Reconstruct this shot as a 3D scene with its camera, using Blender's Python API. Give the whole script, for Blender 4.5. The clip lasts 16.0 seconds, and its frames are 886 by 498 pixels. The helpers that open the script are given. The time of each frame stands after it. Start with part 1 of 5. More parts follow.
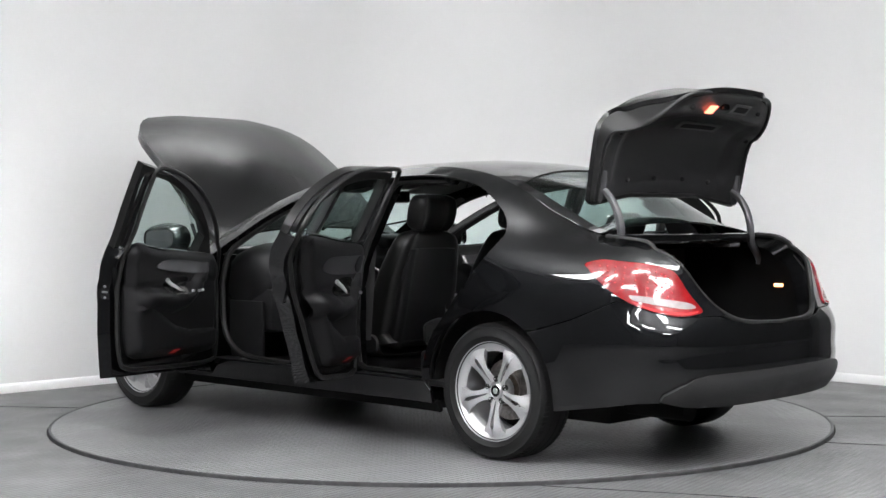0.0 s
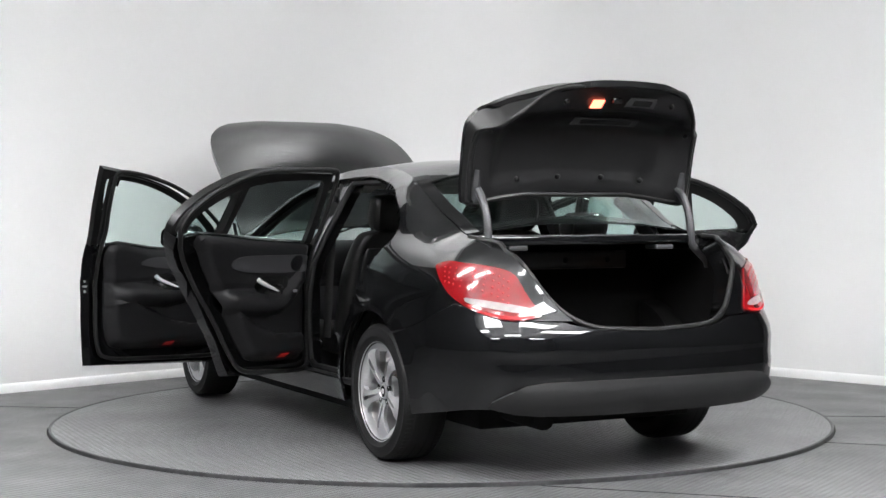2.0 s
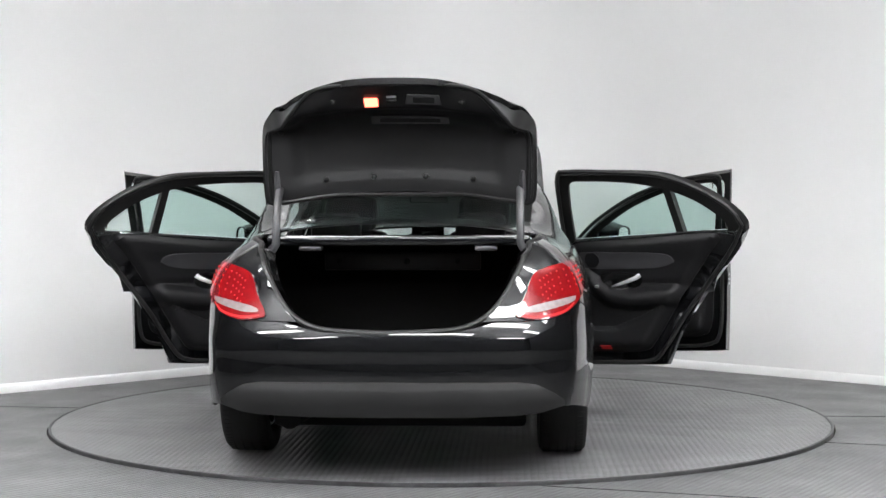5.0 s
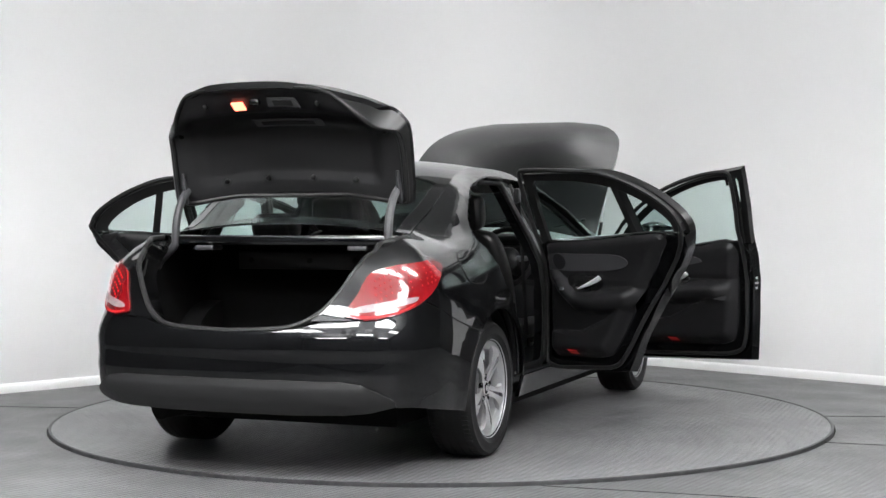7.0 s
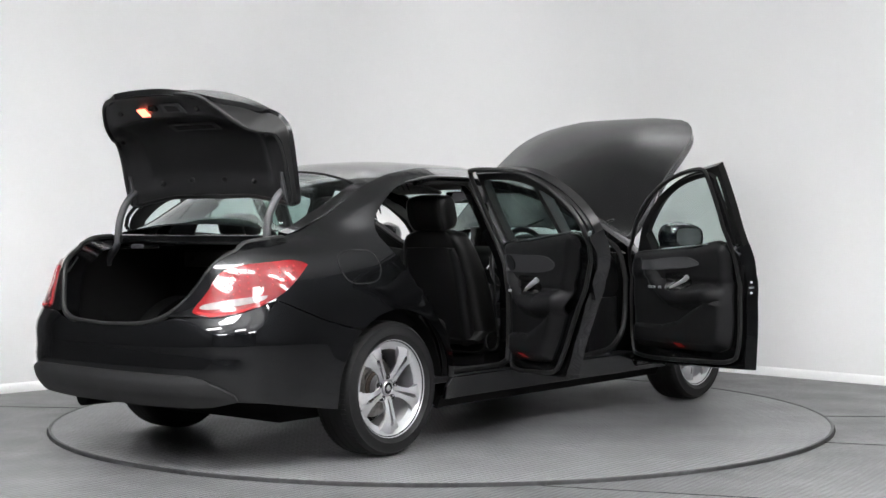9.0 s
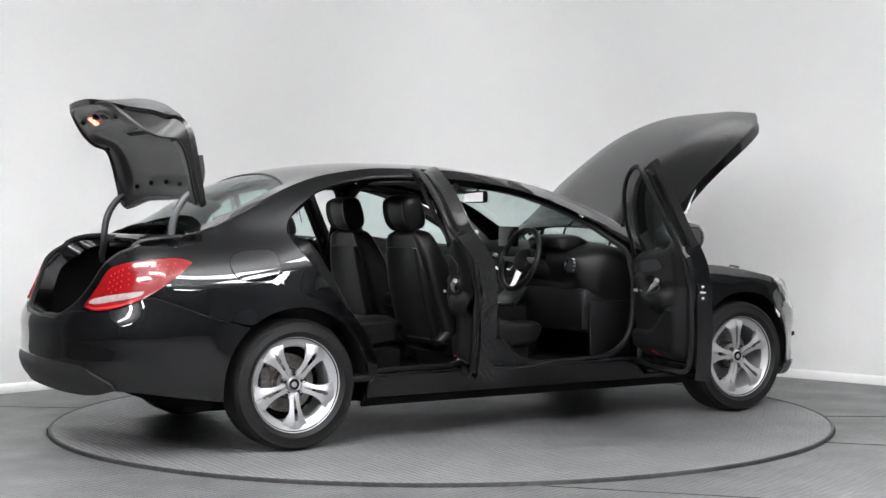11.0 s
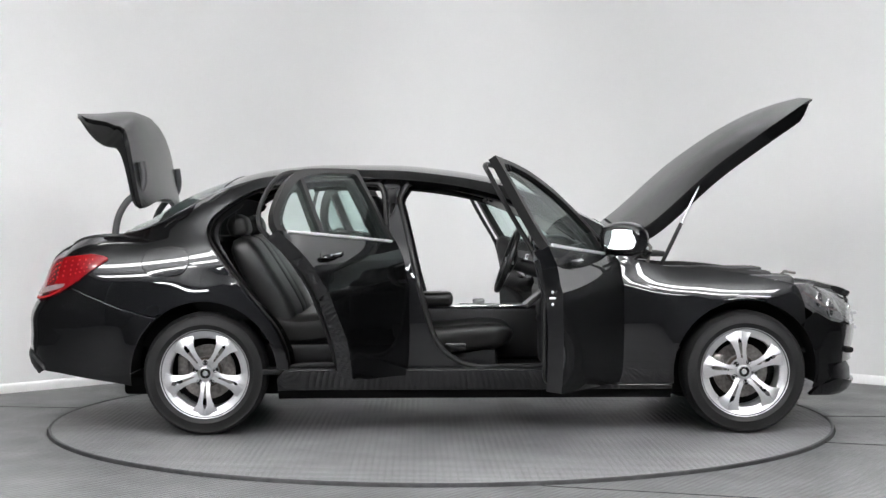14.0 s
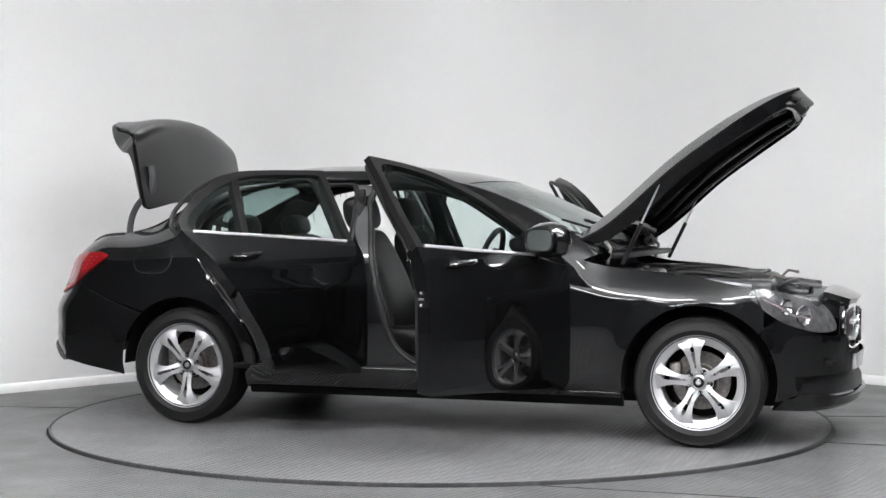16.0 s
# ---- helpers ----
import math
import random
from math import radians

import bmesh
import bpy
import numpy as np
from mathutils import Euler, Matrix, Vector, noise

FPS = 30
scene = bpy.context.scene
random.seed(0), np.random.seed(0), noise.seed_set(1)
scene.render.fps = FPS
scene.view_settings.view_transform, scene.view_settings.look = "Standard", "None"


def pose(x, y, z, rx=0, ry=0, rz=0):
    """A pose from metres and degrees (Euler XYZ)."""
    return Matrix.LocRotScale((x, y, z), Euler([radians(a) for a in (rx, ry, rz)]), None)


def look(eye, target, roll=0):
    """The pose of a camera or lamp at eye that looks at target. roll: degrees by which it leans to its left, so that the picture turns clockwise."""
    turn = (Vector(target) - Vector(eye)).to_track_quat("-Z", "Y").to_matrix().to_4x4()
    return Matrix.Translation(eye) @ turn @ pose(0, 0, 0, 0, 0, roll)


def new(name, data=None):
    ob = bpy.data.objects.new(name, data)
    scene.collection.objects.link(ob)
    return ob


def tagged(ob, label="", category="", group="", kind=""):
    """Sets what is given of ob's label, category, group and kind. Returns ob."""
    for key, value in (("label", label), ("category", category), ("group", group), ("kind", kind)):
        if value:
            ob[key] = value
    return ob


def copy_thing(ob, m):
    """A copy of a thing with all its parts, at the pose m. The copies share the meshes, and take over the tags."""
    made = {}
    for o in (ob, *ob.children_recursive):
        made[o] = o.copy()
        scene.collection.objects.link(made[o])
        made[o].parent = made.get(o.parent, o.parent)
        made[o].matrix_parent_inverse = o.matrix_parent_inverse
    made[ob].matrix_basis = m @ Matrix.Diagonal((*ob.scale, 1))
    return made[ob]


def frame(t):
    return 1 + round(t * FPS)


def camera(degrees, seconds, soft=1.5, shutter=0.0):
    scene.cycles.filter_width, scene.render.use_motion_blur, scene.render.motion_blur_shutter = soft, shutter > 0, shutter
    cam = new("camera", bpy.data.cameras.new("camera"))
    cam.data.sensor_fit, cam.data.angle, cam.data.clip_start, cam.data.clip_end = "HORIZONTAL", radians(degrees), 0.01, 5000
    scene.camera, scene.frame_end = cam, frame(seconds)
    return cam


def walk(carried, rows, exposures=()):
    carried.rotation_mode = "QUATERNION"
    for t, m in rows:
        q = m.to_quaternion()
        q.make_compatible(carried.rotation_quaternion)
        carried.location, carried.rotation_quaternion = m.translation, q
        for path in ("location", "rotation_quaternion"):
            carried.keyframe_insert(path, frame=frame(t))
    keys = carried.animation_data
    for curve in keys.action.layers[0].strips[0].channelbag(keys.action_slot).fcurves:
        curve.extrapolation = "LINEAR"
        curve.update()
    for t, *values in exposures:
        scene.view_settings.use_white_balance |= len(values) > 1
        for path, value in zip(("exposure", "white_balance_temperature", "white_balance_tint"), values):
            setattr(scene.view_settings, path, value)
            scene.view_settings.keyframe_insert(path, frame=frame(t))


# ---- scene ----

# ---- camera: it stands still before the turntable ----
EYE, AIM = (0.0, -8.2411, 1.1267), (0.012, -0.2427, 0.967)
cam = camera(34.460, 16.0, soft=1.5)
walk(cam, [(0.0, look(EYE, AIM, -0.132)), (16.0, look(EYE, AIM, -0.132))])

# seconds and heading of the car in degrees, as the turntable turns
TURN = [(0, 136.28), (0.5, 131.77), (1, 126.20), (1.5, 121.48), (2, 116.82), (2.5, 111.76), (3, 106.93), (3.5, 102.64), (4, 97.07), (6.5, 73.42), (7, 68.35), (7.5, 63.99), (8, 58.98), (8.5, 54.35), (9, 49.71), (9.5, 44.51), (10, 39.44), (12.5, 15.57), (13, 10.48), (13.5, 5.50), (14, 0.72), (14.5, -4.31), (15, -9.38), (15.5, -14.13), (16, -18.72)]
SEAT_X, SEAT_Y = 0.1706, 0.1051      # the car's origin on the turntable
TABLE_R, TABLE_Y = 2.205, 0.05

# ---- light: a closed studio lit by panels in its ceiling, plus unseen added fill ----
world = bpy.data.worlds.new("studio_world")
world.use_nodes = True
world.node_tree.nodes["Background"].inputs[0].default_value = (0.8, 0.85, 0.9, 1)
world.node_tree.nodes["Background"].inputs[1].default_value = 0.05
scene.world = world
scene.view_settings.exposure = 0.11
CEILING_Z, FLOOR_Z, LAMP_Z = 4.6, -0.014, 3.45
LAMP_GLOW, UP_GLOW, WASH_GLOW = 43.0, 74.0, 21.0


# ---- materials ----
def material(name, colour, rough=0.5, metal=0.0, coat=0.0, grain=0.0, grain_scale=80.0, bump=0.0, bump_scale=200.0,
             patch=0.0, patch_scale=4.0, spec=0.5, transmission=0.0, ior=1.45, glow=0.0, glow_colour=None, rough_var=0.0):
    """A procedural surface: colour that varies at a fine and a broad scale, with fine relief."""
    m = bpy.data.materials.new(name)
    m.use_nodes = True
    nt = m.node_tree
    b = nt.nodes["Principled BSDF"]
    b.inputs["Base Color"].default_value = (*colour, 1)
    b.inputs["Roughness"].default_value = rough
    b.inputs["Metallic"].default_value = metal
    b.inputs["Coat Weight"].default_value = coat
    b.inputs["Coat Roughness"].default_value = 0.015
    b.inputs["Specular IOR Level"].default_value = spec
    b.inputs["Transmission Weight"].default_value = transmission
    b.inputs["IOR"].default_value = ior
    if glow:
        b.inputs["Emission Color"].default_value = (*(glow_colour or colour), 1)
        b.inputs["Emission Strength"].default_value = glow
    tc = nt.nodes.new("ShaderNodeTexCoord")

    def noise_at(scale, detail=4.0):
        n = nt.nodes.new("ShaderNodeTexNoise")
        n.inputs["Scale"].default_value = scale
        n.inputs["Detail"].default_value = detail
        nt.links.new(tc.outputs["Object"], n.inputs["Vector"])
        return n.outputs["Fac"]

    def spread(fac, low, high):
        r = nt.nodes.new("ShaderNodeMapRange")
        r.inputs["From Min"].default_value, r.inputs["From Max"].default_value = 0.3, 0.7
        r.inputs["To Min"].default_value, r.inputs["To Max"].default_value = low, high
        nt.links.new(fac, r.inputs["Value"])
        return r.outputs["Result"]

    if grain or patch:
        fine, broad = spread(noise_at(grain_scale), 1 - grain, 1 + grain), spread(noise_at(patch_scale, 6), 1 - patch, 1 + patch)
        mul = nt.nodes.new("ShaderNodeMath")
        mul.operation = "MULTIPLY"
        nt.links.new(fine, mul.inputs[0])
        nt.links.new(broad, mul.inputs[1])
        sc = nt.nodes.new("ShaderNodeVectorMath")
        sc.operation = "SCALE"
        sc.inputs[0].default_value = colour
        nt.links.new(mul.outputs[0], sc.inputs["Scale"])
        nt.links.new(sc.outputs["Vector"], b.inputs["Base Color"])
    if rough_var:
        nt.links.new(spread(noise_at(patch_scale * 2, 5), max(0.02, rough - rough_var), rough + rough_var), b.inputs["Roughness"])
    if bump:
        bp = nt.nodes.new("ShaderNodeBump")
        bp.inputs["Strength"].default_value = bump
        bp.inputs["Distance"].default_value = 0.002
        nt.links.new(noise_at(bump_scale, 3), bp.inputs["Height"])
        nt.links.new(bp.outputs["Normal"], b.inputs["Normal"])
    return m


def add_studs(m, pitch, strength, angle):
    """Rows of small round studs, as relief with its shading painted into the colour."""
    nt = m.node_tree
    tc = nt.nodes.new("ShaderNodeTexCoord")
    mp = nt.nodes.new("ShaderNodeMapping")
    mp.inputs["Rotation"].default_value = (0, 0, radians(angle))
    vo = nt.nodes.new("ShaderNodeTexVoronoi")
    vo.inputs["Scale"].default_value = 1 / pitch
    vo.inputs["Randomness"].default_value = 0.0
    bp = nt.nodes.new("ShaderNodeBump")
    bp.invert = True
    bp.inputs["Strength"].default_value = strength
    bp.inputs["Distance"].default_value = 0.010
    nt.links.new(tc.outputs["Object"], mp.inputs["Vector"])
    nt.links.new(mp.outputs["Vector"], vo.inputs["Vector"])
    nt.links.new(vo.outputs["Distance"], bp.inputs["Height"])
    nt.links.new(bp.outputs["Normal"], nt.nodes["Principled BSDF"].inputs["Normal"])
    # stud tops lightened and gaps darkened: the relief's shading put into the colour
    b = nt.nodes["Principled BSDF"]
    old = b.inputs["Base Color"].links[0].from_socket
    r = nt.nodes.new("ShaderNodeMapRange")
    r.inputs["From Min"].default_value, r.inputs["From Max"].default_value = 0.25, 0.60
    r.inputs["To Min"].default_value, r.inputs["To Max"].default_value = 1.30, 0.66
    sc = nt.nodes.new("ShaderNodeVectorMath")
    sc.operation = "SCALE"
    nt.links.new(vo.outputs["Distance"], r.inputs["Value"])
    nt.links.new(old, sc.inputs[0])
    nt.links.new(r.outputs["Result"], sc.inputs["Scale"])
    nt.links.new(sc.outputs["Vector"], b.inputs["Base Color"])


WALL = material("white_wall_paint", (0.80, 0.80, 0.80), 0.6, grain=0.01, patch=0.02, patch_scale=0.9, bump=0.05, bump_scale=90)
SKIRT = material("white_gloss_board", (0.84, 0.84, 0.84), 0.35, patch=0.02)
DARK_WALL = material("dark_hall_wall", (0.035, 0.035, 0.037), 0.8, patch=0.2)
CEIL = material("ceiling_board", (0.30, 0.30, 0.30), 0.8, patch=0.05)
FLOOR = material("grey_studded_rubber", (0.116, 0.116, 0.119), 0.42, grain=0.06, grain_scale=300, patch=0.07, patch_scale=1.4, rough_var=0.08)
TABLE = material("grey_coated_plate", (0.120, 0.120, 0.123), 0.36, grain=0.05, grain_scale=220, patch=0.08, patch_scale=1.1, rough_var=0.07)
TABLE_EDGE = material("worn_steel_edge", (0.035, 0.035, 0.037), 0.5, metal=0.2, grain=0.3, grain_scale=30, patch=0.4, patch_scale=6)
add_studs(FLOOR, 0.029, 1.0, 32)
add_studs(TABLE, 0.032, 1.0, 0)
VALANCE = material("grey_bumper_plastic", (0.015, 0.015, 0.0155), 0.45, spec=0.35, bump=0.2, bump_scale=900, patch=0.1)
GAP = material("dark_gap", (0.01, 0.01, 0.01), 0.9)
LIGHT = material("light_panel_diffuser", (0.9, 0.9, 0.9), 0.5, glow=LAMP_GLOW, glow_colour=(0.985, 0.99, 1.0))
# glow of the fill panels added for the back wall
WASH = material("wall_fill_glow", (0.9, 0.9, 0.9), 0.5, glow=WASH_GLOW, glow_colour=(0.985, 0.99, 1.0))
# glow added on the panels' tops to brighten ceiling and upper wall
CEILING_FILL = material("ceiling_fill_glow", (0.9, 0.9, 0.9), 0.5, glow=UP_GLOW, glow_colour=(0.985, 0.99, 1.0))
ALU = material("aluminium_frame", (0.6, 0.6, 0.62), 0.35, metal=1.0)
FRAME = material("satin_black_frame", (0.008, 0.008, 0.008), 0.32, spec=0.3, patch=0.1)
ARM = material("grey_hinge_steel", (0.05, 0.05, 0.053), 0.45, metal=0.3, patch=0.15, patch_scale=8)
PAINT = material("black_metallic_car_paint", (0.0062, 0.0065, 0.0072), 0.45, metal=0.9, coat=1.0, spec=0.0, grain=0.25, grain_scale=900, patch=0.05, patch_scale=3)
PAINT.node_tree.nodes["Principled BSDF"].inputs["Coat IOR"].default_value = 1.54
# black paint with a rougher coat, to spread the lamps' reflections evenly
BONNET = material("black_paint_blurred_coat", (0.0045, 0.0045, 0.0048), 0.6, coat=1.0, spec=0.0, grain=0.3, grain_scale=400, patch=0.08)
BONNET.node_tree.nodes["Principled BSDF"].inputs["Coat Roughness"].default_value = 0.27
SLOT_GREY = material("grey_moulded_plastic", (0.06, 0.06, 0.062), 0.4, patch=0.1)
LED_RED = material("red_lamp_dot", (0.32, 0.010, 0.012), 0.6, spec=0.2)
GLOSS = material("gloss_black_plastic", (0.008, 0.008, 0.008), 0.12, spec=0.6)
PLASTIC = material("black_grained_plastic", (0.006, 0.006, 0.0066), 0.42, spec=0.25, bump=0.25, bump_scale=900, grain=0.1, patch=0.1)
TRIM = material("soft_black_trim", (0.006, 0.006, 0.0065), 0.42, spec=0.22, bump=0.2, bump_scale=700, grain=0.12, patch=0.12)
LINER = material("dark_felt_liner", (0.006, 0.006, 0.006), 0.95, spec=0.08, grain=0.3, grain_scale=500, patch=0.1)
LEATHER = material("black_leather", (0.006, 0.006, 0.006), 0.34, spec=0.32, bump=0.35, bump_scale=350, patch=0.15, patch_scale=8)
RUBBER = material("black_rubber_seal", (0.008, 0.008, 0.008), 0.42, spec=0.3, patch=0.1)
TYRE = material("tyre_rubber", (0.006, 0.006, 0.0063), 0.6, spec=0.3, grain=0.15, patch=0.18, patch_scale=7, bump=0.2, bump_scale=250)
ALLOY = material("silver_alloy", (0.42, 0.42, 0.43), 0.38, metal=0.6, patch=0.05, patch_scale=9, coat=0.15)
STEEL = material("brake_steel", (0.20, 0.19, 0.18), 0.4, metal=1.0, grain=0.3, grain_scale=60, patch=0.3, patch_scale=12)
RUST = material("brown_disc_hub", (0.06, 0.045, 0.035), 0.8, grain=0.3, patch=0.3, patch_scale=20)
HOUSING = material("lamp_housing", (0.16, 0.16, 0.165), 0.3, metal=0.7, patch=0.5, patch_scale=22)
SILVER_PULL = material("bright_satin_silver", (0.72, 0.72, 0.73), 0.28, metal=0.55)
CHROME = material("chrome", (0.85, 0.85, 0.86), 0.08, metal=1.0)
SATIN = material("satin_silver", (0.55, 0.55, 0.56), 0.3, metal=0.9)
MIRROR = material("mirror_glass", (0.93, 0.93, 0.93), 0.01, metal=1.0)
GLASS = material("tinted_glass", (0.74, 0.86, 0.83), 0.0, transmission=1.0, ior=1.2)
GLASS_DARK = material("dark_tinted_glass", (0.42, 0.52, 0.50), 0.0, transmission=1.0, ior=1.2)
CLEAR = material("clear_lens", (0.97, 0.97, 0.97), 0.02, transmission=1.0, ior=1.3)
RED = material("red_lens", (0.15, 0.003, 0.005), 0.2, spec=0.25, coat=0.7, patch=0.1, patch_scale=30)
LENS_WHITE = material("ribbed_pale_lens", (0.20, 0.17, 0.17), 0.25, coat=0.4, patch=0.15, patch_scale=40)
GLOW_RED = material("lit_red_lamp", (1.0, 0.2, 0.12), 0.3, glow=5.0, glow_colour=(1.0, 0.17, 0.10))
GLOW_WARM = material("lit_boot_lamp", (1.0, 0.6, 0.4), 0.3, glow=4.0, glow_colour=(1.0, 0.42, 0.18))
RED_LAMP = material("red_door_lamp", (0.30, 0.008, 0.008), 0.3, glow=0.06, glow_colour=(1.0, 0.02, 0.02))
HEADLINER = material("grey_headliner", (0.16, 0.155, 0.15), 0.9, grain=0.1, patch=0.05)
GREY_TRIM = material("grey_woodgrain_trim", (0.028, 0.028, 0.030), 0.3, coat=0.4, patch=0.1, patch_scale=5)
LID_TRIM = material("grey_black_lid_lining", (0.012, 0.012, 0.0126), 0.36, spec=0.42, bump=0.2, bump_scale=700, patch=0.12, patch_scale=6)
ENGINE = material("engine_bay_plastic", (0.022, 0.022, 0.023), 0.35, grain=0.2, patch=0.3, patch_scale=6, rough_var=0.15)
SILVER_PIPE = material("engine_metal", (0.4, 0.4, 0.41), 0.35, metal=0.9, patch=0.2, patch_scale=15)
UNDER = material("underbody_black", (0.006, 0.006, 0.006), 0.85, spec=0.1, patch=0.2)


# ---- mesh helpers ----
def part(name, bm, mat, parent=None, label="", smooth=True, bevel=0.0, angle=35, m=None):
    """Links a bmesh as one mesh object under a thing or a part."""
    me = bpy.data.meshes.new(name)
    bmesh.ops.recalc_face_normals(bm, faces=bm.faces[:])
    bm.to_mesh(me)
    bm.free()
    me.materials.append(mat)
    ob = new(name, me)
    if parent is not None:
        ob.parent = parent
    if m is not None:
        ob.matrix_basis = m
    if bevel:
        md = ob.modifiers.new("bevel", "BEVEL")
        md.width, md.segments, md.limit_method, md.angle_limit = bevel, 2, "ANGLE", radians(40)
    if smooth:
        me.polygons.foreach_set("use_smooth", [True] * len(me.polygons))
        me.set_sharp_from_angle(angle=radians(angle))
    if label:
        ob["label"] = label
    return ob


def empty(name, parent=None, m=None):
    ob = new(name)
    ob.empty_display_size = 0.1
    if parent is not None:
        ob.parent = parent
    if m is not None:
        ob.matrix_basis = m
    return ob


def add_box(bm, size, centre, bevel=0.0, seg=2, turn=None):
    """A box with rounded edges, added to bm."""
    r = bmesh.ops.create_cube(bm, size=1.0)
    vs = r["verts"]
    for v in vs:
        v.co = Vector((v.co.x * size[0], v.co.y * size[1], v.co.z * size[2]))
    if bevel:
        es = list({e for v in vs for e in v.link_edges})
        out = bmesh.ops.bevel(bm, geom=es, offset=bevel, segments=seg, affect="EDGES", profile=0.5)
        vs = list({v for f in out["faces"] for v in f.verts} | {v for v in vs if v.is_valid})
    mat = Matrix.Translation(centre) @ (turn or Matrix())
    for v in vs:
        v.co = mat @ v.co
    return vs


def box(size, centre, bevel=0.0, seg=2, turn=None):
    bm = bmesh.new()
    add_box(bm, size, centre, bevel, seg, turn)
    return bm


def lathe(bm, prof, n=48, axis="y", start=0.0, closed=False):
    """Turns a profile of (radius, along) round an axis."""
    rings = []
    for i in range(n):
        a = 2 * math.pi * i / n + start
        ring = []
        for r, h in prof:
            p = (r * math.cos(a), h, r * math.sin(a)) if axis == "y" else (r * math.cos(a), r * math.sin(a), h)
            ring.append(bm.verts.new(p))
        rings.append(ring)
    k = len(prof)
    for i in range(n):
        a, b = rings[i], rings[(i + 1) % n]
        for j in range(k if closed else k - 1):
            bm.faces.new((a[j], a[(j + 1) % k], b[(j + 1) % k], b[j]))
    return rings


def tube(bm, pts, r, n=8, closed=False, flat=1.0):
    """A round bar along a line of points; r may be a list."""
    pts = [Vector(p) for p in pts]
    rings, up = [], None
    for i, p in enumerate(pts):
        a = pts[i - 1] if (i or closed) else pts[0]
        b = pts[(i + 1) % len(pts)] if (i < len(pts) - 1 or closed) else pts[-1]
        d = (b - a).normalized()
        if up is None:
            up = d.orthogonal().normalized()
        up = (up - d * up.dot(d)).normalized()
        side = d.cross(up)
        rr = r[i] if isinstance(r, (list, tuple)) else r
        rings.append([bm.verts.new(p + (up * math.cos(t) + side * math.sin(t) * flat) * rr) for t in (2 * math.pi * k / n for k in range(n))])
    m = len(rings)
    for i in range(m if closed else m - 1):
        a, b = rings[i], rings[(i + 1) % m]
        for k in range(n):
            bm.faces.new((a[k], a[(k + 1) % n], b[(k + 1) % n], b[k]))
    if not closed:
        bm.faces.new(rings[0][::-1])
        bm.faces.new(rings[-1])


def lerp_at(x, table):
    """Straight interpolation in a table of (x, value)."""
    if x <= table[0][0]:
        return table[0][1]
    for (a, u), (b, v) in zip(table, table[1:]):
        if x <= b:
            return u + (v - u) * (x - a) / (b - a)
    return table[-1][1]


def smooth_table(pts, n=8):
    """A denser table through the points, by a monotone spline."""
    xs, ys = [p[0] for p in pts], [p[1] for p in pts]
    k = len(xs)
    d = [(ys[i + 1] - ys[i]) / (xs[i + 1] - xs[i]) for i in range(k - 1)]
    m = [d[0]] + [0 if d[i - 1] * d[i] <= 0 else 2 * d[i - 1] * d[i] / (d[i - 1] + d[i]) for i in range(1, k - 1)] + [d[-1]]
    out = []
    for i in range(k - 1):
        h = xs[i + 1] - xs[i]
        for j in range(n):
            t = j / n
            out.append((xs[i] + t * h, ys[i] * (1 + 2 * t) * (1 - t) ** 2 + h * m[i] * t * (1 - t) ** 2 + ys[i + 1] * t * t * (3 - 2 * t) + h * m[i + 1] * t * t * (t - 1)))
    return out + [(xs[-1], ys[-1])]


def curve_through(pts, n=6, closed=False):
    """Points on a smooth line through pts (Catmull-Rom), in any dimension."""
    k, out = len(pts), []
    P = [np.array(p, float) for p in pts]
    for i in range(k if closed else k - 1):
        p1, p2 = P[i], P[(i + 1) % k]
        p0 = P[i - 1] if (i or closed) else 2 * p1 - p2
        p3 = P[(i + 2) % k] if (i + 2 < k or closed) else 2 * p2 - p1
        for j in range(n):
            t = j / n
            out.append(tuple(0.5 * (2 * p1 + (p2 - p0) * t + (2 * p0 - 5 * p1 + 4 * p2 - p3) * t * t + (3 * p1 - p0 - 3 * p2 + p3) * t ** 3)))
    if not closed:
        out.append(tuple(P[-1]))
    return out


def clip_half(poly, axis, value, keep_less):
    out = []
    for i, p in enumerate(poly):
        q = poly[(i + 1) % len(poly)]
        a, b = (p[axis] <= value) == keep_less or p[axis] == value, (q[axis] <= value) == keep_less or q[axis] == value
        if a:
            out.append(p)
        if a != b:
            t = (value - p[axis]) / (q[axis] - p[axis])
            r = [p[0] + (q[0] - p[0]) * t, p[1] + (q[1] - p[1]) * t]
            r[axis] = value
            out.append(tuple(r))
    return out


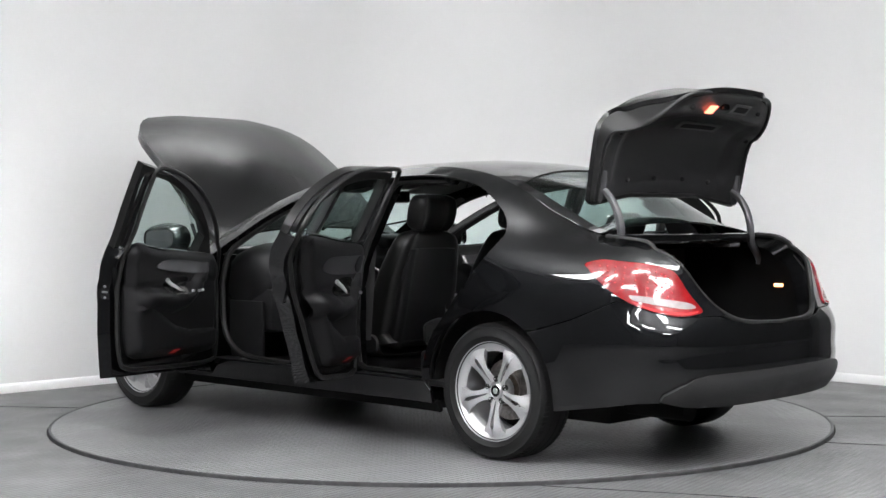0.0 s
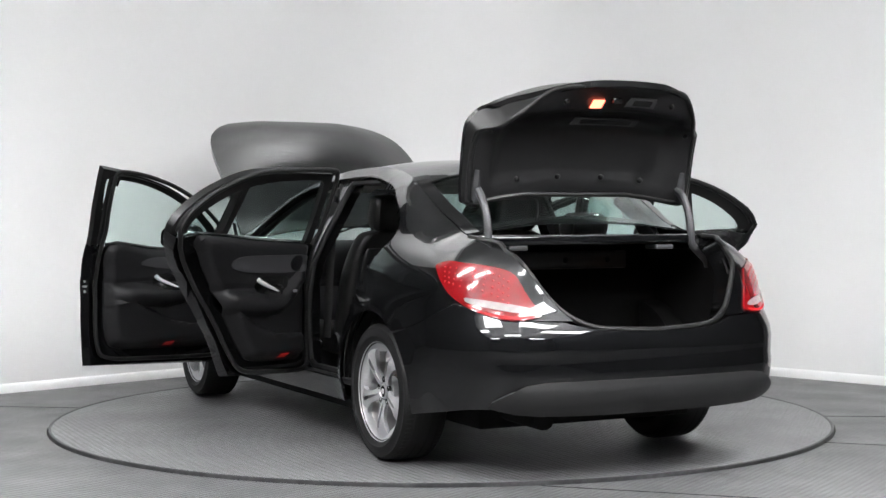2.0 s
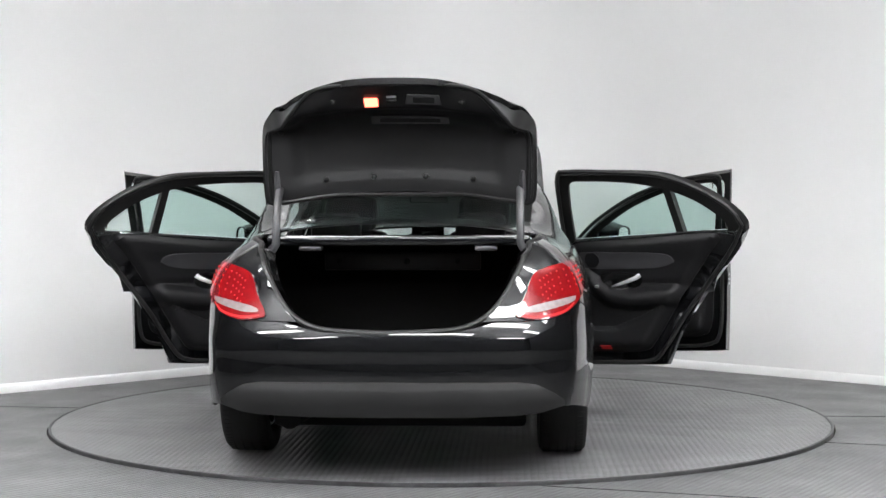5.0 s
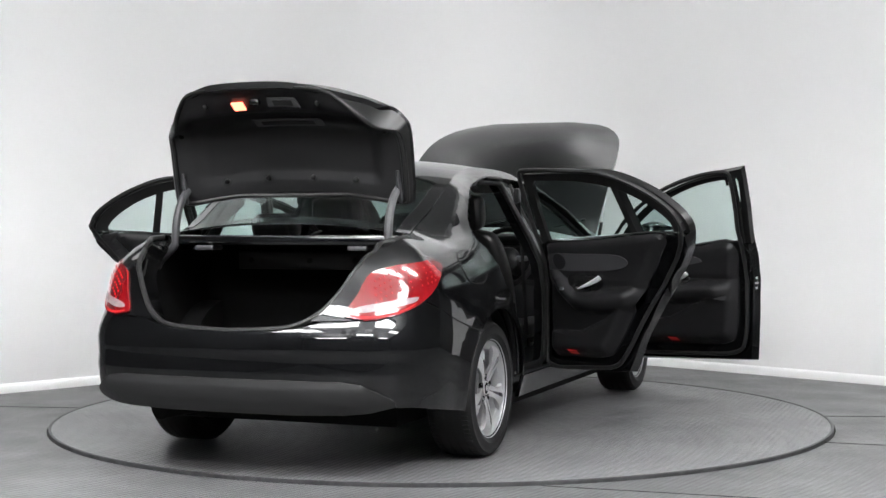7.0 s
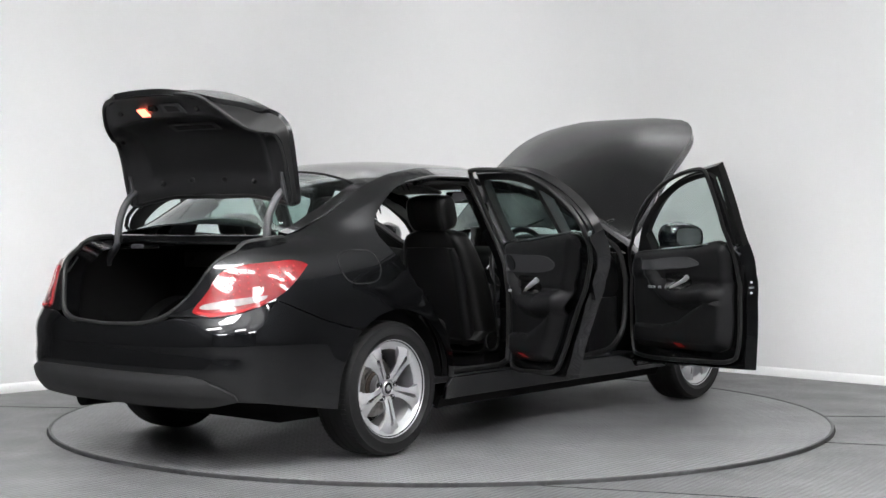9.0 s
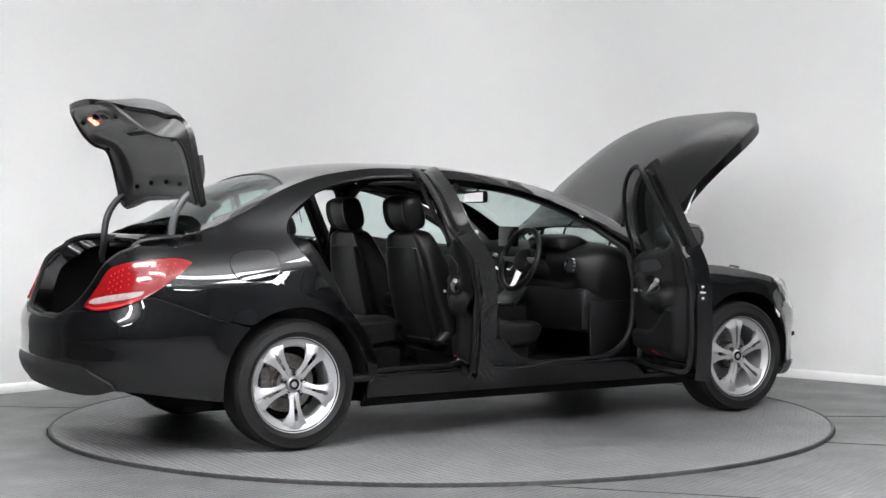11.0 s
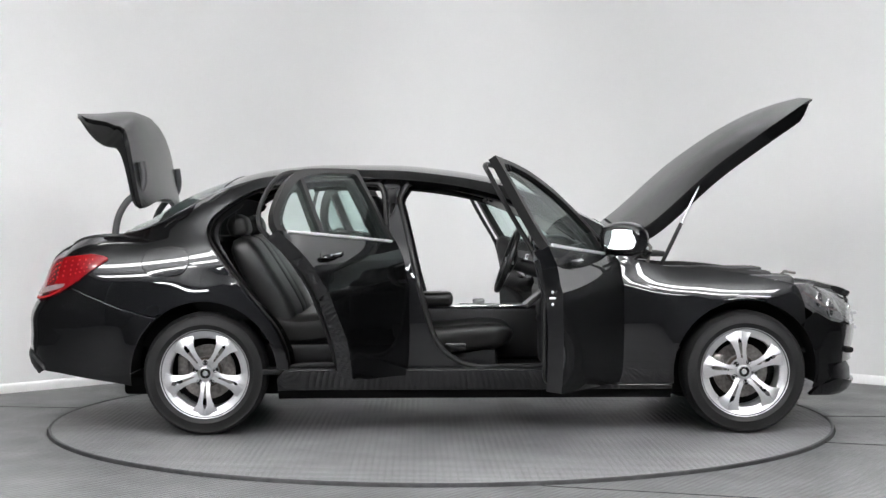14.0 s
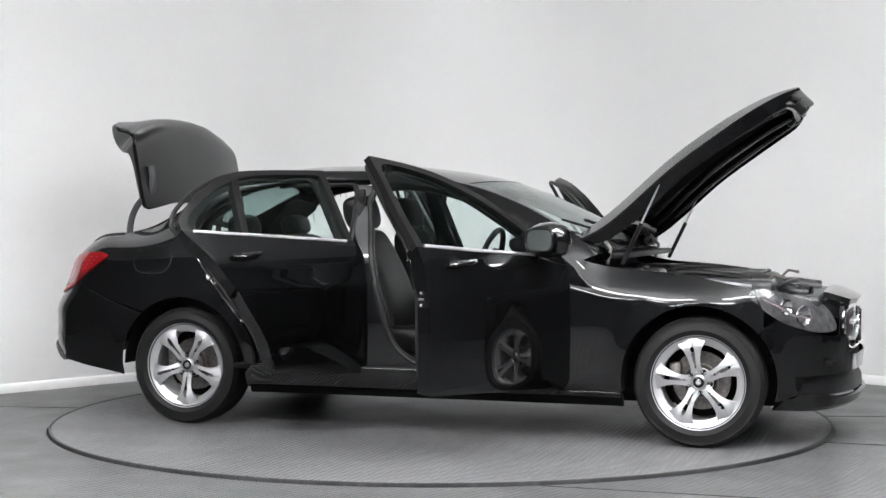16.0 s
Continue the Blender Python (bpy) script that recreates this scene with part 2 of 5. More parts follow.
def sheet(poly, surf, thick=0.004, step=0.05, bm=None):
    """A panel with the outline poly (in u, v), laid on the surface surf(u, v), with thickness behind it. A hole is cut by an outline that doubles back."""
    bm = bm or bmesh.new()
    us, vs = [p[0] for p in poly], [p[1] for p in poly]
    u0, v0 = math.floor(min(us) / step) * step, math.floor(min(vs) / step) * step
    nu, nv = int((max(us) - u0) / step) + 1, int((max(vs) - v0) / step) + 1
    made, faces = {}, []

    def vert(p):
        k = (round(p[0] * 5000), round(p[1] * 5000))
        if k not in made:
            e = 0.002
            q = Vector(surf(*p))
            n = (Vector(surf(p[0] + e, p[1])) - Vector(surf(p[0] - e, p[1]))).cross(Vector(surf(p[0], p[1] + e)) - Vector(surf(p[0], p[1] - e)))
            n = n.normalized() if n.length > 1e-12 else Vector((0, 1, 0))
            made[k] = (bm.verts.new(q), bm.verts.new(q + n * thick))
        return made[k]

    for i in range(nu):
        col = clip_half(clip_half([tuple(p) for p in poly], 0, u0 + i * step, False), 0, u0 + (i + 1) * step, True)
        if len(col) < 3:
            continue
        for j in range(nv):
            cell = clip_half(clip_half(col, 1, v0 + j * step, False), 1, v0 + (j + 1) * step, True)
            ks, cl = set(), []
            for p in cell:
                k = (round(p[0] * 5000), round(p[1] * 5000))
                if k not in ks:
                    ks.add(k)
                    cl.append(p)
            area = sum(a[0] * b[1] - b[0] * a[1] for a, b in zip(cl, cl[1:] + cl[:1])) / 2
            if len(cl) < 3 or abs(area) < 1e-7:
                continue
            f = [vert(p) for p in cl]
            try:
                bm.faces.new([a for a, _ in f])
                bm.faces.new([b for _, b in f][::-1])
                faces.append(f)
            except ValueError:
                pass
    count = {}
    for f in faces:
        for a, b in zip(f, f[1:] + f[:1]):
            key = tuple(sorted((id(a), id(b))))
            count.setdefault(key, []).append((a, b))
    for pairs in count.values():
        if len(pairs) == 1:
            (a, a2), (b, b2) = pairs[0]
            try:
                bm.faces.new((b, a, a2, b2))
            except ValueError:
                pass
    return bm


# ---- the studio ----
def wall_plan():
    """The line of the studio's wall on the floor: two straight runs that meet in a wide rounded corner behind the turntable."""
    corner, reach = Vector((0.24, 4.36)), 2.1
    a, b = Vector((-1, -1)).normalized(), Vector((1, -1)).normalized()
    p0, p1 = corner + a * reach, corner + b * reach
    pts = [corner + a * d for d in (5.2, 4.4, 3.5)]
    n = 24
    centre = corner + Vector((0, -1)) * reach * math.sqrt(2)
    r = reach
    for i in range(n + 1):
        t = radians(135 - 90 * i / n)
        pts.append(centre + Vector((math.cos(t), math.sin(t))) * r)
    pts += [corner + b * d for d in (3.5, 4.4, 5.2)]
    return pts


def run_along(pts, profile, closed=True):
    """A profile of (outward, z) carried along a line on the floor; outward is away from the room."""
    bm, rows = bmesh.new(), []
    for i, p in enumerate(pts):
        a, b = pts[max(0, i - 1)], pts[min(len(pts) - 1, i + 1)]
        d = (b - a).normalized()
        n = Vector((-d.y, d.x))
        rows.append([bm.verts.new((p.x + n.x * o, p.y + n.y * o, z)) for o, z in profile])
    k = len(profile)
    for a, b in zip(rows, rows[1:]):
        for j in range(k if closed else k - 1):
            bm.faces.new((a[j], a[(j + 1) % k], b[(j + 1) % k], b[j]))
    return bm


def build_studio():
    plan = wall_plan()
    wall = part("wall_back", run_along(plan, [(0, FLOOR_Z), (0, CEILING_Z), (0.12, CEILING_Z), (0.12, FLOOR_Z)]), WALL)
    tagged(wall, "smooth white painted studio wall with rounded corner", "wall", kind="structure")
    skirt = part("baseboard", run_along(plan, [(-0.016, FLOOR_Z), (-0.016, 0.030), (-0.008, 0.045), (-0.002, 0.050), (-0.002, FLOOR_Z)]), SKIRT)
    tagged(skirt, "narrow white baseboard along the studio wall", "baseboard", kind="structure")
    bm = box((12.6, 0.12, CEILING_Z), (0, -10.56, CEILING_Z / 2))
    for end, sx in ((plan[0], -1), (plan[-1], 1)):
        y = end.y + 0.14
        add_box(bm, (0.12, 10.5 + y, CEILING_Z), (sx * 6.3, (y - 10.5) / 2, CEILING_Z / 2))
        gap = 6.24 - abs(end.x)
        add_box(bm, (gap, 0.12, CEILING_Z), (sx * (6.24 - gap / 2), end.y + 0.08, CEILING_Z / 2))
    front = part("wall_front", bm, DARK_WALL, smooth=False)
    tagged(front, "dark wall of the hall behind the camera", "wall", kind="structure")
    ceiling = part("ceiling", box((12.6, 16, 0.1), (0, -2.8, CEILING_Z + 0.05)), CEIL, smooth=False)
    tagged(ceiling, "plain grey ceiling with light panels", "ceiling", kind="structure")
    # the floor: one sheet with a round pit for the turntable
    bm = bmesh.new()
    inner, outer, n = [], [], 160
    for i in range(n):
        a = 2 * math.pi * i / n
        inner.append(bm.verts.new(((TABLE_R + 0.008) * math.cos(a), (TABLE_R + 0.008) * math.sin(a) + TABLE_Y, FLOOR_Z)))
        outer.append(bm.verts.new((16 * math.cos(a), 16 * math.sin(a), FLOOR_Z)))
    low = [bm.verts.new((v.co.x, v.co.y, -0.08)) for v in inner]
    for i in range(n):
        j = (i + 1) % n
        bm.faces.new((inner[i], outer[i], outer[j], inner[j]))
        bm.faces.new((inner[i], inner[j], low[j], low[i]))
    bm.faces.new(low)
    floor = part("floor", bm, FLOOR, smooth=False)
    tagged(floor, "grey studded rubber studio floor", "floor", kind="structure")
    for (x0, y0), (x1, y1) in SEAMS:
        d = Vector((x1 - x0, y1 - y0))
        bm = box((d.length, 0.008, 0.002), (0, 0, 0))
        bmesh.ops.transform(bm, matrix=Matrix.Translation(((x0 + x1) / 2, (y0 + y1) / 2, FLOOR_Z + 0.0012)) @ Matrix.Rotation(math.atan2(d.y, d.x), 4, "Z"), verts=bm.verts[:])
        part("floor_seam", bm, GAP, floor, smooth=False)
    # light panels in the ceiling
    first = None
    for x, y in LAMPS:
        if first is None:
            first = empty("ceiling_light", m=pose(x, y, LAMP_Z))
            bm = bmesh.new()
            for sx in (-1, 1):
                add_box(bm, (0.03, LAMP_L, 0.05), (sx * (LAMP_W / 2 - 0.015), 0, -0.025), 0.004)
                add_box(bm, (LAMP_W - 0.06, 0.03, 0.05), (0, sx * (LAMP_L / 2 - 0.015), -0.025), 0.004)
            part("frame", bm, ALU, first)
            for sx in (-1, 1):
                rod = bmesh.new()
                tube(rod, [(sx * 0.45, 0, 0), (sx * 0.45, 0, CEILING_Z - LAMP_Z)], 0.006, 8)
                part("hanging_rod", rod, ALU, first)
            part("diffuser", box((LAMP_W - 0.06, LAMP_L - 0.06, 0.02), (0, 0, -0.025)), LIGHT, first, smooth=False)
            # added upward glow; the ceiling passes it on to the upper wall
            part("ceiling_fill", box((LAMP_W - 0.06, LAMP_L - 0.06, 0.01), (0, 0, -0.004)), CEILING_FILL, first, "added upward glow that brightens the ceiling", smooth=False)
            tagged(first, "square white light panel hung from the ceiling", "ceiling light", group="ceiling lights")
        else:
            copy_thing(first, pose(x, y, LAMP_Z))
    # unseen fill panels, added to brighten the back wall
    first = None
    for x, y, turn in WALL_FILLS:
        if first is None:
            first = empty("wall_fill", m=pose(x, y, CEILING_Z, 0, 0, turn))
            part("housing", box((1.9, 0.30, 0.05), (0, 0, -0.025), 0.006), ALU, first)
            part("diffuser", box((1.84, 0.20, 0.06), (0, 0.03, -0.08), 0.02), WASH, first, "white glowing face of the added fill panel")
            # added board that keeps the fill's glow out of the car's reflections
            part("shade", box((1.9, 0.015, 0.50), (0, -0.135, -0.28), 0.004), CEIL, first, "added grey board that hides the glow from the room")
            tagged(first, "long white fill panel, added unseen to brighten the wall", "ceiling light", group="wall lights")
        else:
            copy_thing(first, pose(x, y, CEILING_Z, 0, 0, turn))


SEAMS = [((0.43, -2.13), (3.4, -3.1)), ((2.21, 0.02), (6.0, -0.25)), ((1.95, -0.95), (6.0, -2.4)), ((-2.1, 0.45), (-5.0, 0.9))]
WALL_FILLS = [(-1.03, 2.33, 45), (-2.50, 0.86, 45), (1.53, 2.33, -45), (3.00, 0.86, -45)]
LAMP_W, LAMP_L = 1.9, 0.62
LAMPS = [(-2.6, -2.9), (2.6, -2.9), (-1.5, -4.4), (1.5, -4.4), (-3.4, -5.4), (3.4, -5.4), (0.0, -6.8), (-3.2, -8.4), (3.2, -8.4)]


def build_turntable():
    root = empty("turntable")
    tagged(root, "round grey steel car turntable set flush in the floor", "turntable")
    bm = bmesh.new()
    lathe(bm, [(0.0001, 0.0), (TABLE_R - 0.016, 0.0), (TABLE_R - 0.016, -0.05), (0.0001, -0.05)], 160, "z")
    part("deck", bm, TABLE, root, "grey ribbed steel deck")
    bm = bmesh.new()
    lathe(bm, [(TABLE_R - 0.016, -0.05), (TABLE_R - 0.016, -0.001), (TABLE_R - 0.013, 0.003), (TABLE_R - 0.004, 0.003), (TABLE_R, 0.0), (TABLE_R, -0.05)], 160, "z")
    part("rim_band", bm, TABLE_EDGE, root, "worn dark steel rim")
    return root

# ---- the car: x forward, y to its left, z up, origin on the ground between the axles ----
PLAN = curve_through([(-2.462, 0.0), (-2.455, 0.25), (-2.43, 0.46), (-2.378, 0.645), (-2.27, 0.775), (-2.09, 0.840), (-1.9, 0.869), (-1.65, 0.888), (-1.42, 0.893),
                      (-1.1, 0.888), (-0.7, 0.880), (0.0, 0.880), (0.6, 0.880), (1.0, 0.884), (1.42, 0.895), (1.65, 0.880), (1.84, 0.825), (1.98, 0.73), (2.09, 0.56), (2.17, 0.3), (2.195, 0.0)], 6)
ARC = [0.0]
for _a, _b in zip(PLAN, PLAN[1:]):
    ARC.append(ARC[-1] + math.dist(_a, _b))
PLAN_X = [(a, p[0]) for a, p in zip(ARC, PLAN)]
PLAN_Y = [(a, p[1]) for a, p in zip(ARC, PLAN)]
X_ARC = [(p[0], a) for a, p in zip(ARC, PLAN)]
SIDE_IN = smooth_table([(0.10, 0.12), (0.18, 0.06), (0.25, 0.03), (0.33, 0.012), (0.45, 0.004), (0.58, 0.0), (0.70, 0.003), (0.795, 0.001), (0.808, 0.012), (0.84, 0.016), (0.90, 0.024), (0.95, 0.042),
                        (1.0, 0.066), (1.05, 0.098), (1.2, 0.178), (1.35, 0.257), (1.45, 0.315)])
REAR_IN = smooth_table([(0.15, 0.14), (0.22, 0.09), (0.30, 0.045), (0.37, 0.018), (0.42, 0.006), (0.47, 0.0), (0.500, 0.0), (0.508, 0.005), (0.54, 0.003), (0.60, 0.001), (0.64, 0.008), (0.68, 0.025), (0.72, 0.048), (0.77, 0.072), (0.82, 0.092), (0.92, 0.128), (0.98, 0.19), (1.01, 0.25), (1.05, 0.40), (1.1, 0.6)])
TAIL_IN = smooth_table([(0.10, 0.12), (0.18, 0.06), (0.25, 0.03), (0.33, 0.012), (0.45, 0.004), (0.58, 0.0), (0.70, 0.006), (0.78, 0.012), (0.84, 0.024), (0.90, 0.046), (0.95, 0.079),
                        (1.0, 0.128), (1.04, 0.19), (1.06, 0.235), (1.15, 0.28), (1.3, 0.35), (1.45, 0.42)])
NOSE_IN = smooth_table([(0.15, 0.12), (0.20, 0.03), (0.28, 0.0), (0.36, 0.03), (0.45, 0.02), (0.55, 0.01), (0.65, 0.045), (0.72, 0.10), (0.78, 0.20), (0.82, 0.32), (0.9, 0.5)])
WING_IN = smooth_table([(0.10, 0.12), (0.18, 0.06), (0.25, 0.03), (0.33, 0.012), (0.45, 0.004), (0.58, 0.0), (0.70, 0.003), (0.752, 0.004), (0.766, 0.018), (0.80, 0.040), (0.84, 0.075), (0.88, 0.12), (0.92, 0.16), (0.98, 0.2), (1.1, 0.28)])


def ease(x, a, b):
    t = min(1.0, max(0.0, (x - a) / (b - a)))
    return t * t * (3 - 2 * t)


def uu(x):
    """Where on the body's girth the side has that x."""
    return lerp_at(x, X_ARC)


def shell(u, z, out=0.0):
    """The body's outer surface on the left: u metres round its girth from the middle of the tail, z up."""
    x, y = lerp_at(u, PLAN_X), lerp_at(u, PLAN_Y)
    x2, y2 = lerp_at(u + 0.01, PLAN_X), lerp_at(u + 0.01, PLAN_Y)
    x1, y1 = lerp_at(u - 0.01, PLAN_X), lerp_at(u - 0.01, PLAN_Y)
    n = Vector((-(y2 - y1), x2 - x1))
    n = n.normalized() if n.length > 1e-9 else Vector((-1, 0))
    if u < 0.02:
        n = Vector((-1, 0))
    if u > ARC[-1] - 0.02:
        n = Vector((1, 0))
    side, tail, rear = lerp_at(z, SIDE_IN), lerp_at(z, TAIL_IN), lerp_at(z, REAR_IN)
    wing, nose = lerp_at(z, WING_IN), lerp_at(z, NOSE_IN)
    d = side
    if x < -1.0:
        d = side + (tail - side) * ease(x, -1.25, -1.95)
        d = d + (rear - d) * ease(x, -2.05, -2.36)
    elif x > 0.5:
        d = side + (wing - side) * ease(x, 0.7, 1.15)
        d = d + (nose - d) * ease(x, 1.75, 2.06)
    # wheel arch flare
    for ax in (-1.42, 1.42):
        r = math.hypot(x - ax, z - 0.325)
        if z < 0.85:
            d -= 0.014 * math.exp(-((r - 0.385) / 0.05) ** 2)
    d -= out
    return (x - n.x * d, y - n.y * d, z)


def girth(u, z, out=0.0):
    """The same surface carried over to the right, where u is negative."""
    x, y, z = shell(abs(u), z, out)
    return (x, y if u >= 0 else -y, z)


def side_at(x, z, out=0.0):
    return shell(uu(x), z, out)


def body(u, z, out=0.0):
    """The shell with the roof's rounded edge, for the fixed bodywork."""
    x = lerp_at(u, PLAN_X)
    if -1.95 < x < 1.0:
        ez = lerp_at(x, EDGE_Z)
        k = max(0.0, min(1.2, (z - ez + 0.10) / 0.10))
        out -= 0.050 * k * k * k * ease(x, -1.95, -1.7)
    return shell(u, z, out)


def body_at(x, z, out=0.0):
    return body(uu(x), z, out)


def mirrored(s, f):
    """The surface f on the left (s = 1) or the right (s = -1)."""
    return lambda u, v: (lambda p: (p[0], p[1] * s, p[2]))(f(u, v))


def arc_pts(cx, cz, r, a0, a1, n=18):
    return [(cx + r * math.cos(radians(a0 + (a1 - a0) * i / n)), cz + r * math.sin(radians(a0 + (a1 - a0) * i / n))) for i in range(n + 1)]


def skin(name, poly, s, mat, parent, thick=0.006, step=0.05, label="", surf=None, bevel=0.003):
    """A body panel; it thickens inwards on either side of the car."""
    f = mirrored(s, surf or (lambda x, z: body_at(x, z)))
    return part(name, sheet(poly, f, thick * s, step), mat, parent, label, bevel=bevel)


EDGE_Z = smooth_table([(-2.0, 1.05), (-1.83, 1.075), (-1.64, 1.15), (-1.45, 1.25), (-1.3, 1.315), (-1.09, 1.37), (-0.76, 1.405), (-0.43, 1.40), (-0.1, 1.365), (0.16, 1.315), (0.425, 1.225), (0.72, 1.08), (0.95, 0.955)])
CENTRE_Z = smooth_table([(-2.0, 1.07), (-1.84, 1.13), (-1.6, 1.275), (-1.354, 1.366), (-1.09, 1.425), (-0.76, 1.449), (-0.43, 1.446), (-0.1, 1.415), (0.16, 1.367), (0.425, 1.272), (0.72, 1.122), (0.98, 0.985)])


def top_at(x, y, out=0.0):
    """Roof, screens and their pillars: the surface between the two side edges."""
    ze, zc = lerp_at(x, EDGE_Z), lerp_at(x, CENTRE_Z)
    ye = body_at(x, ze)[1]
    k = min(1.0, abs(y) / ye)
    return (x, y, ze + (zc - ze) * (1 - k ** 2.3) + out)


def uy(y):
    """Where on the girth the tail's plan has that y."""
    return lerp_at(y, [(p[1], a) for a, p in zip(ARC, PLAN) if p[0] < -2.0])


REAR_APERTURE = curve_through([(-0.985, 0.345), (-0.995, 0.43), (-1.03, 0.52), (-1.08, 0.60), (-1.227, 0.775), (-1.37, 0.96), (-1.418, 1.04), (-1.420, 1.095), (-1.385, 1.155), (-1.30, 1.222), (-1.16, 1.295), (-0.95, 1.338)], 5)
FRONT_APERTURE = curve_through([(0.03, 0.350), (-0.09, 0.385), (-0.205, 0.49), (-0.285, 0.739), (-0.345, 1.0), (-0.40, 1.24)], 5)
ARCH_R, WHEEL_Z = 0.382, 0.325


def drop(line, d):
    return [(x, lerp_at(x, line) - d) for x, _ in line]


def build_quarter(car, s):
    U = lambda pts: [(uu(x), z) for x, z in pts]
    edge = [(uu(x), z) for x, z in EDGE_Z[::-1] if -1.83 <= x <= -0.95]
    boot = [(uu(-1.95), 1.054), (uu(-2.08), 1.045), (uu(-2.18), 1.03), (uu(-2.26), 1.005), (uy(0.66), 0.97), (uy(0.58), 0.90), (uy(0.52), 0.82), (uy(0.45), 0.74), (uy(0.40), 0.70)]
    low = [(uy(0.62), 0.705), (uu(-2.25), 0.742), (uu(-2.125), 0.777), (uu(-1.89), 0.684), (uu(-1.73), 0.640)]
    arch = U([p for p in arc_pts(-1.42, WHEEL_Z, ARCH_R, 128, 4)])
    poly = U(REAR_APERTURE) + [(uu(-0.95), lerp_at(-0.95, EDGE_Z))] + edge + boot + low + arch
    f = mirrored(s, body)
    part("quarter_panel", sheet(poly, f, 0.006 * s, 0.04), PAINT, car, "gloss black rear wing panel", bevel=0.003)
    # fuel flap line on the right side only
    if s < 0:
        loop = curve_through([(-1.75, 0.90), (-1.735, 0.96), (-1.67, 0.985), (-1.55, 0.985), (-1.505, 0.95), (-1.51, 0.88), (-1.56, 0.84), (-1.70, 0.842)], 5, True)
        part("fuel_flap", sheet(loop, mirrored(s, lambda x, z: side_at(x, z, 0.002)), 0.003 * s, 0.03), PAINT, car, bevel=0.001)
        bm = bmesh.new()
        tube(bm, [mirrored(s, lambda x, z: side_at(x, z, 0.0005))(*p) for p in loop], 0.0025, 6, True)
        part("flap_gap", bm, GAP, car)


def both(half):
    """An outline that runs from the middle round the left side, closed over the right side too."""
    return half + [(-u, z) for u, z in half[::-1]]


def build_rear_bumper(car):
    top = [(uy(0.25), 0.656), (uy(0.36), 0.675), (uy(0.45), 0.698), (uy(0.62), 0.702), (uu(-2.25), 0.738), (uu(-2.125), 0.773), (uu(-1.89), 0.680), (uu(-1.735), 0.634)]
    arch = [(uu(x), z) for x, z in arc_pts(-1.42, WHEEL_Z, ARCH_R, 130, 178, 8)]
    bottom = [(uu(-1.80), 0.265), (uu(-2.04), 0.30), (uu(-2.2), 0.325), (uy(0.62), 0.34), (uy(0.3), 0.345)]
    half = top + arch + bottom
    part("rear_bumper", sheet([(-u, z) for u, z in half[::-1]] + half, girth, 0.006, 0.04), PAINT, car, "gloss black rear bumper", bevel=0.003)
    val = [(uy(0.3), 0.448), (uy(0.54), 0.446), (uy(0.62), 0.436), (uu(-2.365), 0.408), (uu(-2.31), 0.362), (uu(-2.30), 0.335), (uy(0.66), 0.310), (uy(0.55), 0.300), (uy(0.3), 0.295)]
    ledge = lambda u, z: girth(u, z, 0.003 + 0.015 * (1 - ease(z, 0.405, 0.448)) * ease(z, 0.30, 0.36))
    part("bumper_valance", sheet([(-u, z) for u, z in val[::-1]] + val, ledge, 0.02, 0.02), VALANCE, car, "matt dark grey lower bumper insert", bevel=0.004)
    for s in (1, -1):
        # tail lamp
        lamp = empty("tail_lamp", car)
        out = curve_through([(uu(-1.94), 0.935), (uu(-2.02), 0.953), (uu(-2.13), 0.945), (uy(0.745), 0.925), (uy(0.66), 0.895), (uy(0.60), 0.81), (uy(0.545), 0.733), (uy(0.58), 0.715), (uy(0.68), 0.708), (uu(-2.23), 0.742), (uu(-2.12), 0.795), (uu(-2.03), 0.86), (uu(-1.965), 0.91)], 4, True)
        part("lens", sheet(out, mirrored(s, lambda u, z: shell(u, z, 0.010)), 0.03 * s, 0.03), RED, lamp, "red tail lamp lens", bevel=0.004)
        pale = curve_through([(uy(0.580), 0.742), (uy(0.605), 0.760), (uy(0.70), 0.777), (uu(-2.2), 0.797), (uu(-2.17), 0.796), (uu(-2.205), 0.773), (uy(0.72), 0.749), (uy(0.64), 0.738)], 4, True)
        part("reversing_lens", sheet(pale, mirrored(s, lambda u, z: shell(u, z, 0.0125)), 0.004 * s, 0.03), LENS_WHITE, lamp, "pale ribbed reversing lens")
        strip = curve_through([(uy(0.575), 0.728), (uy(0.66), 0.722), (uu(-2.27), 0.742), (uu(-2.19), 0.772), (uu(-2.20), 0.762), (uu(-2.28), 0.730), (uy(0.66), 0.713), (uy(0.585), 0.720)], 4, True)
        part("lower_strip", sheet(strip, mirrored(s, lambda u, z: shell(u, z, 0.0115)), 0.003 * s, 0.03), LED_RED, lamp, "bright red lower strip")
        # rows of lamp dots behind the upper lens
        for k in range(4):
            line = curve_through([(uu(-2.02 - 0.012 * k), 0.925 - 0.020 * k), (uu(-2.14), 0.918 - 0.024 * k), (uy(0.76), 0.898 - 0.027 * k), (uy(0.69), 0.868 - 0.030 * k)], 3)
            for u, z in line:
                bm = bmesh.new()
                bmesh.ops.create_uvsphere(bm, u_segments=8, v_segments=5, radius=0.0050)
                bmesh.ops.translate(bm, vec=Vector(mirrored(s, lambda u, z: shell(u, z, 0.008))(u, z)), verts=bm.verts[:])
                part("lamp_dot", bm, LED_RED, lamp)


